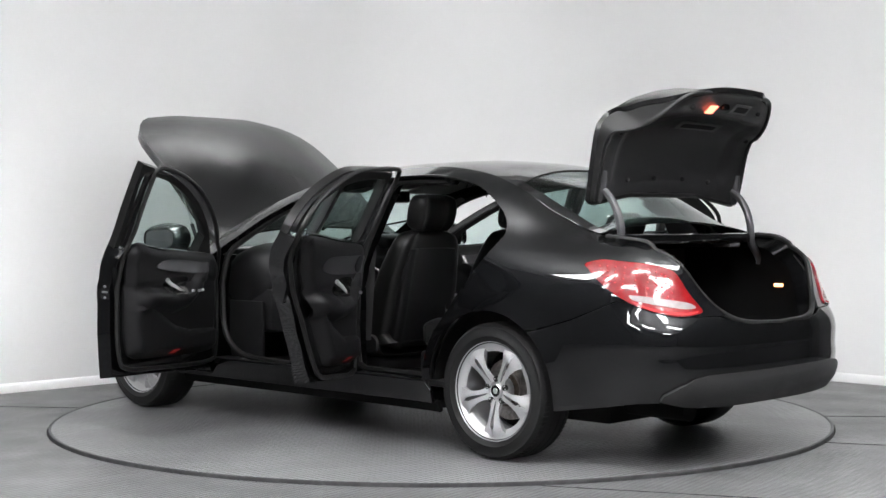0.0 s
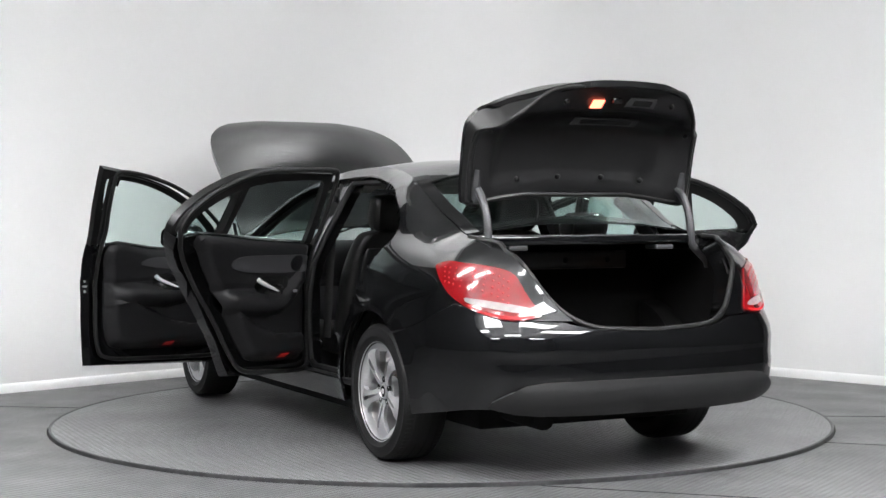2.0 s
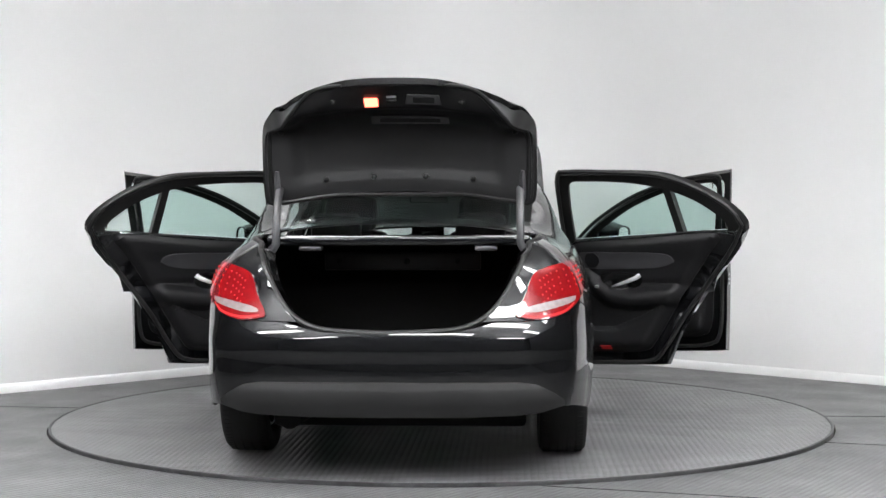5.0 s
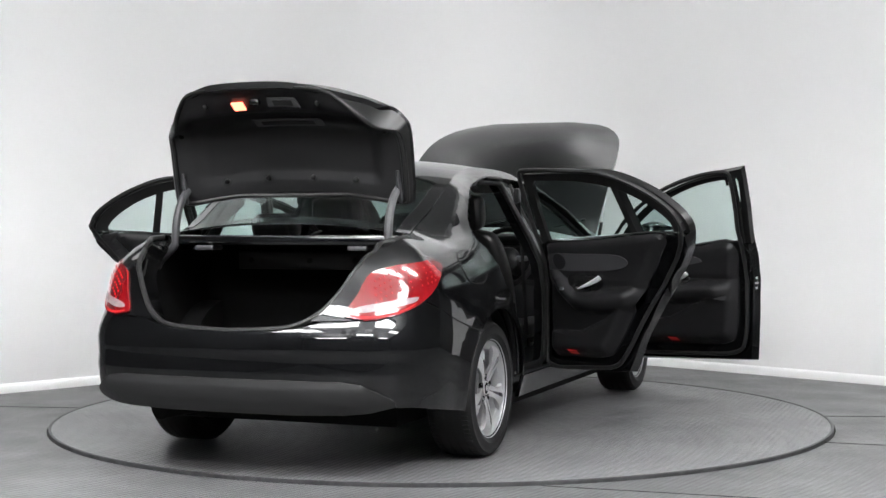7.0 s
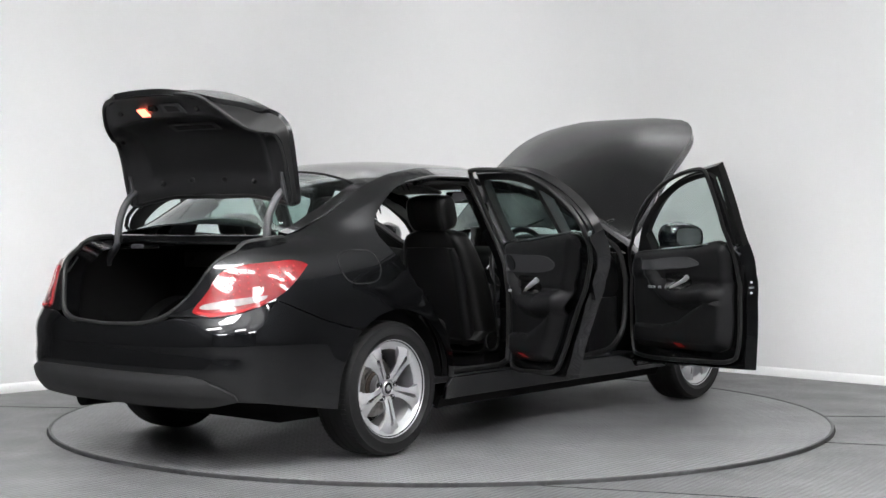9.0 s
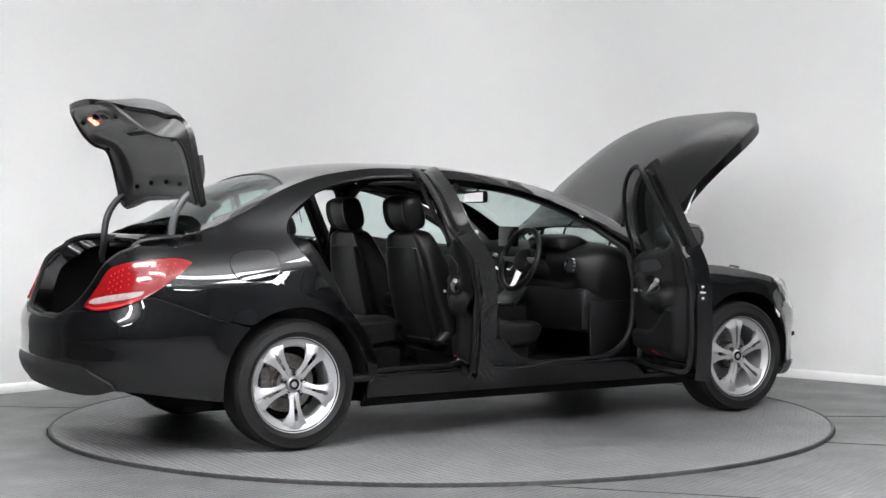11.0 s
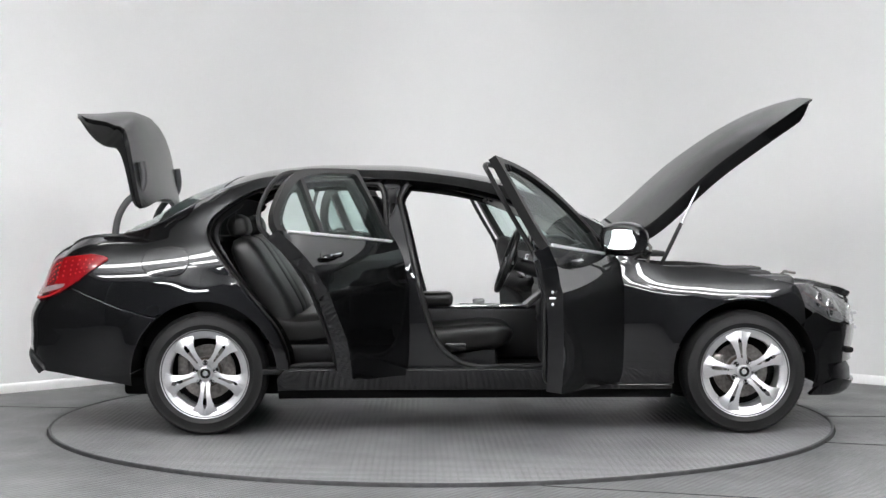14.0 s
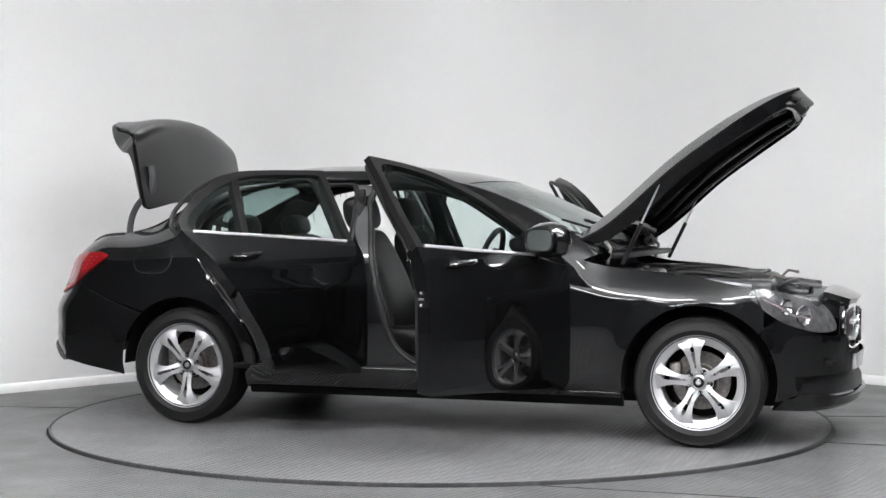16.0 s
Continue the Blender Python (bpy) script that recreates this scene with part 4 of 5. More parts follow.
    part("parcel_shelf", box((0.52, 1.16, 0.03), (-1.62, 0, 1.025), 0.008), LINER, car, "black felt parcel shelf")
    part("rear_cowl", box((0.13, 1.20, 0.05), (-1.885, 0, 1.035), 0.015), PAINT, car)
    part("boot_lamp", box((0.06, 0.012, 0.018), (-2.05, -0.66, 0.79), 0.003), GLOW_WARM, car, "lit boot lamp")


BON_EDGE = smooth_table([(0.76, 0.965), (0.9, 0.912), (1.0, 0.890), (1.37, 0.855), (1.66, 0.800), (1.9, 0.745), (2.08, 0.69), (2.16, 0.64)])
BON_MID = smooth_table([(0.76, 1.030), (1.0, 0.995), (1.37, 0.960), (1.66, 0.902), (1.9, 0.825), (2.04, 0.755), (2.12, 0.70)])
BON_W = smooth_table([(0.76, 0.745), (1.0, 0.735), (1.37, 0.725), (1.66, 0.715), (1.8, 0.70), (1.92, 0.66), (2.03, 0.575), (2.12, 0.45)])
BONNET_TILT, BONNET_LIFT = 47.0, 0.055


def bonnet_at(x, k, out=0.0):
    w, ze, zm = lerp_at(x, BON_W), lerp_at(x, BON_EDGE), lerp_at(x, BON_MID)
    rib = 0.006 * math.exp(-((abs(k) - 0.60) / 0.20) ** 2)
    return (x, k * w, ze + (zm - ze) * (1 - abs(k) ** 2.4) + rib + out)


def build_bonnet(car):
    m = pose(0.77, 0, 0.955 + BONNET_LIFT, 0, -BONNET_TILT, 0) @ pose(-0.77, 0, -0.955)
    bon = empty("bonnet", car, m)
    ks = [-1 + i / 10 for i in range(21)]
    outline = [(0.77 + 0.05 * (1 - k * k), k) for k in ks] + [(2.095, k) for k in ks[::-1]]
    part("outer_skin", sheet(outline, bonnet_at, -0.012, 0.06), BONNET, bon, "black bonnet skin with a dulled coat", bevel=0.003)
    for s in (1, -1):
        bm = bmesh.new()
        pts = [(0.80 + 1.27 * i / 26) for i in range(27)]
        a = [bm.verts.new(bonnet_at(x, s * 0.998, -0.004)) for x in pts]
        b = [bm.verts.new(Vector(bonnet_at(x, s * 0.97, -0.004)) + Vector((0, 0, -0.075 * min(1, (x - 0.74) / 0.12) * (1 - ease(x, 1.9, 2.12))))) for x in pts]
        for i in range(len(pts) - 1):
            bm.faces.new((a[i], a[i + 1], b[i + 1], b[i]))
        bmesh.ops.solidify(bm, geom=bm.faces[:], thickness=0.006)
        part("side_return", bm, PAINT, bon)
    inner = [(0.86, -0.9), (0.86, 0.9), (2.02, 0.9), (2.02, -0.9)]
    part("inner_frame", sheet(inner, lambda x, k: bonnet_at(x, k, -0.05 + 0.02 * (abs(k) < 0.55)), -0.012, 0.06), GLOSS, bon, "gloss black pressed inner frame", bevel=0.003)
    for y0, y1 in ((-0.55, -0.06), (0.06, 0.55)):
        pad = curve_through([(1.02, y0 + 0.05), (1.0, (y0 + y1) / 2), (1.02, y1 - 0.05), (1.4, y1), (1.78, y1 - 0.03), (1.86, (y0 + y1) / 2), (1.78, y0 + 0.03), (1.4, y0)], 4, True)
        part("insulation_pad", sheet(pad, lambda x, k: bonnet_at(x, k, -0.052), -0.012, 0.08), LINER, bon, "dark felt insulation pad")
    part("catch", box((0.05, 0.06, 0.07), (2.02, 0.0, 0.66), 0.01), PLASTIC, bon)
    ribs = [[(0.90, -0.86), (1.3, -0.86), (1.7, -0.84), (1.98, -0.80)], [(0.90, 0.86), (1.3, 0.86), (1.7, 0.84), (1.98, 0.80)], [(0.93, -0.8), (0.95, 0.0), (0.93, 0.8)], [(1.97, -0.75), (2.0, 0.0), (1.97, 0.75)],
            [(0.95, 0.0), (1.4, 0.0), (1.97, 0.0)], [(0.95, -0.72), (1.4, -0.66), (1.95, -0.62)], [(0.95, 0.72), (1.4, 0.66), (1.95, 0.62)]]
    for line in ribs:
        bm = bmesh.new()
        tube(bm, [bonnet_at(x, k, -0.075) for x, k in curve_through(line, 5)], 0.024, 8, flat=0.8)
        part("pressed_rib", bm, GLOSS, bon)
    for s in (1, -1):
        part("bump_stop", box((0.05, 0.05, 0.05), bonnet_at(1.93, s * 0.7, -0.085), 0.012), RUBBER, bon)
    for s in (1, -1):
        bm = bmesh.new()
        tube(bm, [(1.01, s * 0.70, 0.90), (1.11, s * 0.71, 1.11)], 0.011, 10)
        part("gas_strut", bm, PLASTIC, car, "black gas strut cylinder")
        bm = bmesh.new()
        tube(bm, [(1.11, s * 0.71, 1.11), (1.205, s * 0.715, 1.31)], 0.005, 8)
        part("strut_rod", bm, SATIN, car)


def build_under(car):
    part("underbody", box((3.7, 1.16, 0.10), (-0.05, 0, 0.235), 0.02), UNDER, car)
    part("floor_pan", box((1.96, 1.60, 0.10), (-0.02, 0, 0.245), 0.02), UNDER, car)
    part("carpet", box((1.9, 1.40, 0.02), (-0.15, 0, 0.306), 0.005), LINER, car)
    part("bulkhead", box((0.04, 1.45, 0.66), (0.78, 0, 0.60), 0.01), UNDER, car)
    for ax in (1.42, -1.42):
        for s in (1, -1):
            bm = bmesh.new()
            prof = [(0.40, -0.025), (0.40, -0.28), (0.05, -0.28)]
            rings = lathe(bm, prof, 40, "y")
            bmesh.ops.delete(bm, geom=[f for f in bm.faces if f.calc_center_median().z < (-0.05 if ax > 0 else 0.02)], context="FACES")
            bmesh.ops.transform(bm, matrix=Matrix.Translation((ax, s * 0.86, WHEEL_Z)) @ Matrix.Diagonal((0.99, s, 0.99, 1)), verts=bm.verts[:])
            bmesh.ops.solidify(bm, geom=bm.faces[:], thickness=0.006)
            part("wheel_arch_liner", bm, UNDER, car)
    bm = bmesh.new()
    tube(bm, [(-1.3, 0.4, 0.24), (-1.8, 0.42, 0.27), (-2.25, 0.45, 0.27)], 0.05, 12)
    part("exhaust_box", bm, UNDER, car)


# ---- wheels ----
def build_wheel(car, x, s):
    w = empty("wheel", car, pose(x, 0, WHEEL_Z))
    f = Matrix.Diagonal((1, s, 1, 1))
    y0 = 0.755 if x < 0 else 0.765

    def place(bm):
        bmesh.ops.transform(bm, matrix=f @ Matrix.Translation((0, y0, 0)), verts=bm.verts[:])
        return bm
    bm = bmesh.new()
    prof = [(0.222, -0.09), (0.24, -0.108), (0.275, -0.115), (0.305, -0.108), (0.3185, -0.092), (0.323, -0.06), (0.3245, 0.0), (0.323, 0.06), (0.3185, 0.092), (0.307, 0.1065), (0.304, 0.1105), (0.300, 0.1105), (0.296, 0.1095), (0.285, 0.1135), (0.268, 0.115), (0.265, 0.1165), (0.258, 0.1165), (0.255, 0.113), (0.244, 0.110), (0.226, 0.094)]
    lathe(bm, prof, 96)
    part("tyre", place(bm), TYRE, w, "black road tyre")
    bm = bmesh.new()
    for yy in (-0.062, -0.022, 0.022, 0.062):
        lathe(bm, [(0.3248, yy - 0.004), (0.3252, yy - 0.004), (0.3252, yy + 0.004), (0.3248, yy + 0.004)], 96, closed=True)
    part("tread_groove", place(bm), GAP, w)
    bm = bmesh.new()
    for i in range(84):
        a = 2 * math.pi * i / 84
        for yy in (-0.080, 0.080):
            vs = add_box(bm, (0.002, 0.030, 0.005), (0.3218, yy, 0), turn=pose(0, 0, 0, 0, 0, math.copysign(7, yy)))
            bmesh.ops.rotate(bm, cent=(0, 0, 0), matrix=Matrix.Rotation(-a, 3, "Y"), verts=vs)
    tagged(part("tread_sipe", place(bm), GAP, w), kind="stuff")
    # rim barrel and lip
    bm = bmesh.new()
    lathe(bm, [(0.20, -0.09), (0.192, 0.0), (0.186, 0.062), (0.190, 0.072), (0.205, 0.080), (0.222, 0.086), (0.229, 0.094), (0.232, 0.101), (0.238, 0.103), (0.240, 0.098), (0.236, 0.085)], 96)
    part("rim", place(bm), ALLOY, w, "silver alloy rim")
    dish = lambda r: 0.105 - 0.045 * (1 - min(1, r / 0.21)) ** 1.5 - 0.016 * math.exp(-((r - 0.215) / 0.02) ** 2)
    for i in range(5):
        a0 = (54 if x < 0 else 28) + 72 * i
        for side in (1, -1):
            # half a spoke: narrow by the hub, flaring to the rim, with a slot in the middle
            pts = [(0.045, 0.2), (0.075, 3.0), (0.11, 3.2), (0.15, 3.9), (0.172, 3.0), (0.182, 0.4), (0.219, 0.2), (0.219, 21.0), (0.205, 19.0), (0.188, 16.8), (0.165, 15.0), (0.125, 14.0), (0.090, 16.5), (0.07, 23.0), (0.055, 34.0), (0.045, 36.0)]
            poly = [(r * math.cos(radians(a0 + side * q)), r * math.sin(radians(a0 + side * q))) for r, q in pts]
            if side < 0:
                poly = poly[::-1]

            def face(px, pz):
                r = math.hypot(px, pz)
                q = (math.degrees(math.atan2(pz, px)) - a0 + 540) % 360 - 180
                return (px, dish(r) - 0.010 * ease(abs(q) * r, 1.2, 2.4) + 0.004 * math.exp(-((abs(q) - 4.5) / 1.5) ** 2), pz)
            part("spoke", place(sheet(poly, face, 0.022, 0.02)), ALLOY, w, "twin spoke of silver alloy", bevel=0.002)
    bm = bmesh.new()
    lathe(bm, [(0.0001, 0.060), (0.05, 0.060), (0.068, 0.055), (0.068, 0.02), (0.0001, 0.02)], 40)
    part("hub", place(bm), ALLOY, w)
    bm = bmesh.new()
    lathe(bm, [(0.0001, 0.0795), (0.026, 0.079), (0.031, 0.076), (0.031, 0.055)], 32)
    part("centre_cap", place(bm), GLOSS, w, "black centre cap with silver ring")
    bm = bmesh.new()
    lathe(bm, [(0.027, 0.077), (0.030, 0.081), (0.035, 0.077), (0.036, 0.055)], 32)
    lathe(bm, [(0.0001, 0.0815), (0.012, 0.081), (0.014, 0.079)], 24)
    part("cap_ring", place(bm), SATIN, w)
    for i in range(5):
        a = radians((54 if x < 0 else 28) + 36 + 72 * i)
        bm = bmesh.new()
        lathe(bm, [(0.0001, 0.058), (0.010, 0.058), (0.011, 0.062), (0.0135, 0.0625), (0.014, 0.05)], 14)
        bmesh.ops.translate(bm, vec=(0.056 * math.cos(a), 0.014, 0.056 * math.sin(a)), verts=bm.verts[:])
        part("wheel_bolt", place(bm), GAP, w)
    bm = bmesh.new()
    lathe(bm, [(0.0001, 0.0), (0.085, 0.0), (0.085, -0.02), (0.145, -0.02), (0.145, -0.04), (0.0001, -0.04)], 48)
    part("brake_disc", place(bm), STEEL, w)
    bm = bmesh.new()
    lathe(bm, [(0.0001, 0.006), (0.078, 0.004), (0.082, -0.01)], 32)
    part("disc_hub", place(bm), RUST, w)
    part("brake_caliper", place(box((0.06, 0.06, 0.11), (-0.125, -0.01, 0.035), 0.015)), STEEL, w)
    bm = bmesh.new()
    lathe(bm, [(0.19, -0.09), (0.02, -0.09)], 32)
    part("back_plate", place(bm), UNDER, w)


CAR = empty("car")
tagged(CAR, "black four-door saloon car with doors, bonnet and boot open", "car")
TURNTABLE = build_turntable()
build_studio()
build_sides(CAR)
build_rear_bumper(CAR)
build_front_bumper(CAR)
build_top(CAR)
build_boot(CAR)
build_bonnet(CAR)
build_under(CAR)
for _x in (1.42, -1.42):
    for _s in (1, -1):
        build_wheel(CAR, _x, _s)


# ---- doors ----
BELT = [(-1.44, 1.085), (-0.9, 1.053), (-0.42, 1.022), (-0.35, 1.020), (0.0, 0.992), (0.5, 0.958), (0.66, 0.945)]


def edge_distance(p, poly):
    best = 9.0
    for a, b in zip(poly, poly[1:] + poly[:1]):
        dx, dz = b[0] - a[0], b[1] - a[1]
        l = dx * dx + dz * dz
        t = 0 if l == 0 else min(1, max(0, ((p[0] - a[0]) * dx + (p[1] - a[1]) * dz) / l))
        best = min(best, math.hypot(p[0] - a[0] - t * dx, p[1] - a[1] - t * dz))
    return best


def build_door(car, s, d):
    hx, hy = d["hinge"]
    m = pose(hx + d.get("link", 0.0), s * hy, 0, 0, 0, -s * d["angle"]) @ pose(-hx, -s * hy, 0)
    door = empty(d["name"], car, m)
    door["label"] = d["label"]
    at = lambda out: mirrored(s, lambda x, z: side_at(x, z, out))
    x_rear, x_front = d["x"]
    belt = [(x_front + (x_rear - x_front) * i / 20, lerp_at(x_front + (x_rear - x_front) * i / 20, BELT)) for i in range(21)]
    lower = d["low"] + belt
    part("door_skin", sheet(lower, at(0.0), 0.075 * s, 0.04), PAINT, door, "gloss black door skin", bevel=0.005)
    inset = [(a[0], a[1]) for a in d["inner"]]
    part("door_shell", sheet(inset, at(-0.076), 0.022 * s, 0.05), PAINT, door, bevel=0.005)
    # window frame, an inverted U on the belt
    part("window_frame", sheet(d["frame"], at(0.0), 0.040 * s, 0.04), FRAME, door, "black window frame", bevel=0.004)
    part("frame_lining", sheet(d["frame_in"], at(-0.042), 0.020 * s, 0.04), RUBBER, door, bevel=0.004)
    g = part("window_glass", sheet(d["glass"], at(-0.016), 0.004 * s, 0.08), GLASS, door, "greenish tinted door glass")
    g.visible_shadow = False
    if "bar" in d:
        part("window_bar", sheet(d["bar"], at(-0.004), 0.05 * s, 0.04), FRAME, door, bevel=0.003)
    bm = bmesh.new()
    tube(bm, [at(0.003)(x, z - 0.004) for x, z in belt[1:-1]], 0.0075, 8, flat=1.0)
    part("belt_strip", bm, SILVER_PULL, door, "chrome waistline strip")
    # inner trim, one pressed panel with arm rest and pocket
    trim, arm, pk = d["trim"], d["arm"], d["pocket"]

    def depth(x, z):
        e = edge_distance((x, z), trim)
        q = 0.098 + 0.040 * ease(e, 0.0, 0.05)
        za = lerp_at(x, arm)
        k = ease(x, arm[0][0] - 0.02, arm[0][0] + 0.10) * (1 - ease(x, arm[-1][0] - 0.10, arm[-1][0] + 0.04))
        q += 0.050 * k * (1 - ease(abs(z - za + 0.015), 0.012, 0.065))
        zp = lerp_at(x, pk)
        q += 0.022 * (1 - ease(z, zp - 0.012, zp + 0.006)) * ease(e, 0.02, 0.06)
        zu = lerp_at(x, BELT)
        q -= 0.02 * ease(z, zu - 0.10, zu - 0.02)
        return -q
    inner = mirrored(s, lambda x, z: side_at(x, z, depth(x, z)))
    part("door_trim", sheet(trim, inner, 0.012 * s, 0.0125), TRIM, door, "black moulded door trim with arm rest and pocket")
    on = lambda lift: mirrored(s, lambda x, z: side_at(x, z, depth(x, z) - lift - 0.0125))
    part("inlay", sheet(curve_through(d["inlay"], 4, True), on(0.004), 0.004 * s, 0.03), GREY_TRIM, door, "glossy grey inlay", bevel=0.001)
    sp, r = d["speaker"]
    part("speaker", sheet(arc_pts(sp[0], sp[1], r, 0, 345, 23), on(0.010), 0.006 * s, 0.03), PLASTIC, door, "round black speaker grille", bevel=0.002)
    hp = d["pull"]
    bm = bmesh.new()
    tube(bm, [on(0.012 + 0.02 * math.sin(math.pi * i / 8))(hp[0][0] + (hp[1][0] - hp[0][0]) * i / 8, hp[0][1] + (hp[1][1] - hp[0][1]) * (i / 8) ** 0.7) for i in range(9)], [0.014, 0.013, 0.012, 0.011, 0.010, 0.009, 0.008, 0.006, 0.003], 8, flat=0.8)
    part("door_pull", bm, SILVER_PULL, door, "chrome inside door handle")
    bowl = [(hp[0][0] - 0.01, hp[0][1] - 0.02), (hp[0][0] + 0.06, hp[0][1] + 0.012), (hp[1][0] + 0.05, hp[0][1] + 0.012), (hp[1][0] + 0.06, hp[1][1] + 0.02), (hp[1][0], hp[1][1] - 0.018), (hp[0][0] + 0.03, hp[1][1] - 0.005)]
    part("pull_bowl", sheet(curve_through(bowl, 4, True), on(0.003), 0.003 * s, 0.03), GLOSS, door)
    for i in range(d["switches"]):
        c = Vector(on(0.015)(hp[1][0] + 0.07 + 0.035 * i, hp[1][1] + 0.0))
        part("window_switch", box((0.022, 0.012, 0.014), c, 0.003), SATIN, door)
    rx, rz = d["red"]
    part("door_lamp", sheet([(rx - 0.03, rz - 0.010), (rx + 0.03, rz - 0.010), (rx + 0.03, rz + 0.010), (rx - 0.03, rz + 0.010)], on(0.004), 0.004 * s, 0.03), RED_LAMP, door, "small red reflector lamp")
    bm = bmesh.new()
    tube(bm, [at(-0.100)(*p) for p in curve_through(d["seal"], 4, True)], 0.012, 8, True)
    part("door_seal", bm, RUBBER, door, "black rubber door seal")
    # latch on the shut face
    lx, lz = d["latch"]
    lp = at(-0.05)(lx, lz)
    latch = part("latch", box((0.012, 0.045, 0.075), lp, 0.004), GLOSS, door)
    for dz in (-0.028, 0.028):
        bm = bmesh.new()
        bmesh.ops.create_uvsphere(bm, u_segments=10, v_segments=6, radius=0.007)
        bmesh.ops.translate(bm, vec=(lp[0] - 0.008, lp[1], lp[2] + dz), verts=bm.verts[:])
        part("latch_bolt", bm, SATIN, latch)
    part("latch_hook", box((0.010, 0.030, 0.010), (lp[0] - 0.008, lp[1], lp[2]), 0.003), SATIN, latch)
    # outside handle
    h0, h1, hz = d["handle"]
    bm = bmesh.new()
    pts = [at(0.006 + 0.030 * math.sin(math.pi * (i + 0.6) / 11.2) ** 0.6)(h0 + (h1 - h0) * i / 10, hz + 0.012 * i / 10) for i in range(11)]
    tube(bm, pts, [0.010] + [0.0145] * 9 + [0.010], 10, flat=0.75)
    handle = part("outer_handle", bm, PAINT, door, "gloss black bow door handle")
    cup = arc_pts((h0 + h1) / 2, hz, 1.0, 0, 345, 23)
    cup = [((h0 + h1) / 2 + (x - (h0 + h1) / 2) * 0.09, hz + (z - hz) * 0.034) for x, z in cup]
    part("handle_cup", sheet(cup, at(0.0015), 0.002 * s, 0.03), GLOSS, handle)
    bm = bmesh.new()
    tube(bm, [Vector(p) + Vector((0, s * 0.010, 0.006)) for p in pts[2:-1]], 0.004, 6)
    part("handle_strip", bm, CHROME, handle)
    # hinges
    for hz2 in (0.52, 0.84):
        p = at(-0.06)(d["x"][1] - 0.005, hz2)
        part("door_hinge", box((0.06, 0.05, 0.06), p, 0.01), PAINT, door)
    return door


FRONT_DOOR = dict(
    name="front_door", label="open black front door with chrome waistline strip", hinge=(0.72, 0.85), link=0.042, angle=66.8, x=(-0.355, 0.66),
    low=[(-0.358, 1.0), (-0.350, 0.7), (-0.345, 0.332), (-0.30, 0.328), (0.60, 0.285), (0.68, 0.28), (0.705, 0.31), (0.722, 0.45), (0.728, 0.65), (0.722, 0.80), (0.70, 0.90)],
    inner=curve_through([(-0.325, 1.0), (-0.32, 0.7), (-0.31, 0.44), (-0.24, 0.375), (0.0, 0.36), (0.55, 0.345), (0.65, 0.40), (0.675, 0.65), (0.66, 0.90), (0.60, 0.935), (0.2, 0.965)], 4, True),
    frame=[(0.66, 0.945)] + curve_through([(0.60, 1.0), (0.43, 1.135), (0.22, 1.26), (0.0, 1.345), (-0.2, 1.392), (-0.435, 1.425)], 5) + [(-0.40, 1.20), (-0.358, 1.01), (-0.315, 1.008)] + curve_through([(-0.33, 1.08), (-0.358, 1.20), (-0.388, 1.34), (-0.378, 1.380), (-0.335, 1.388), (-0.17, 1.362), (0.01, 1.312), (0.20, 1.235), (0.37, 1.135), (0.462, 1.07)], 4) + [(0.47, 0.962)],
    frame_in=[(0.62, 0.95)] + curve_through([(0.56, 1.01), (0.42, 1.12), (0.22, 1.235), (0.0, 1.32), (-0.2, 1.365), (-0.34, 1.375), (-0.375, 1.35)], 5) + [(-0.36, 1.20), (-0.325, 1.01), (-0.285, 1.005)] + curve_through([(-0.30, 1.08), (-0.325, 1.20), (-0.345, 1.315), (-0.332, 1.347), (-0.30, 1.355), (-0.15, 1.333), (0.02, 1.285), (0.20, 1.21), (0.36, 1.115), (0.455, 1.050)], 4) + [(0.47, 0.962)],
    glass=[(0.49, 0.945), (0.48, 1.065), (0.37, 1.145), (0.2, 1.245), (0.0, 1.325), (-0.2, 1.377), (-0.385, 1.395), (-0.37, 1.25), (-0.325, 0.99)],
    trim=curve_through([(-0.27, 1.008), (-0.275, 0.8), (-0.265, 0.50), (-0.20, 0.425), (0.0, 0.41), (0.55, 0.40), (0.60, 0.46), (0.625, 0.65), (0.62, 0.90), (0.57, 0.945), (0.3, 0.965), (0.0, 0.988)], 4, True),
    arm=[(-0.24, 0.728), (-0.1, 0.735), (0.12, 0.715), (0.26, 0.735), (0.36, 0.80), (0.45, 0.86)],
    pocket=[(-0.24, 0.690), (-0.1, 0.675), (0.0, 0.635), (0.15, 0.56), (0.3, 0.53), (0.6, 0.52)],
    inlay=[(-0.07, 0.888), (0.02, 0.922), (0.2, 0.918), (0.40, 0.900), (0.55, 0.89), (0.55, 0.845), (0.38, 0.845), (0.1, 0.860)],
    speaker=((0.50, 0.868), 0.045), pull=((0.035, 0.818), (0.19, 0.752)), switches=4, red=(0.14, 0.435), latch=(-0.347, 0.77),
    seal=[(-0.325, 1.02), (-0.325, 0.7), (-0.315, 0.45), (-0.25, 0.375), (0.0, 0.355), (0.55, 0.34), (0.66, 0.40), (0.685, 0.65), (0.66, 0.92), (0.57, 1.01), (0.42, 1.13), (0.2, 1.255), (0.0, 1.33), (-0.2, 1.375), (-0.36, 1.385), (-0.375, 1.33), (-0.355, 1.18)],
    handle=(-0.20, -0.01, 0.925))

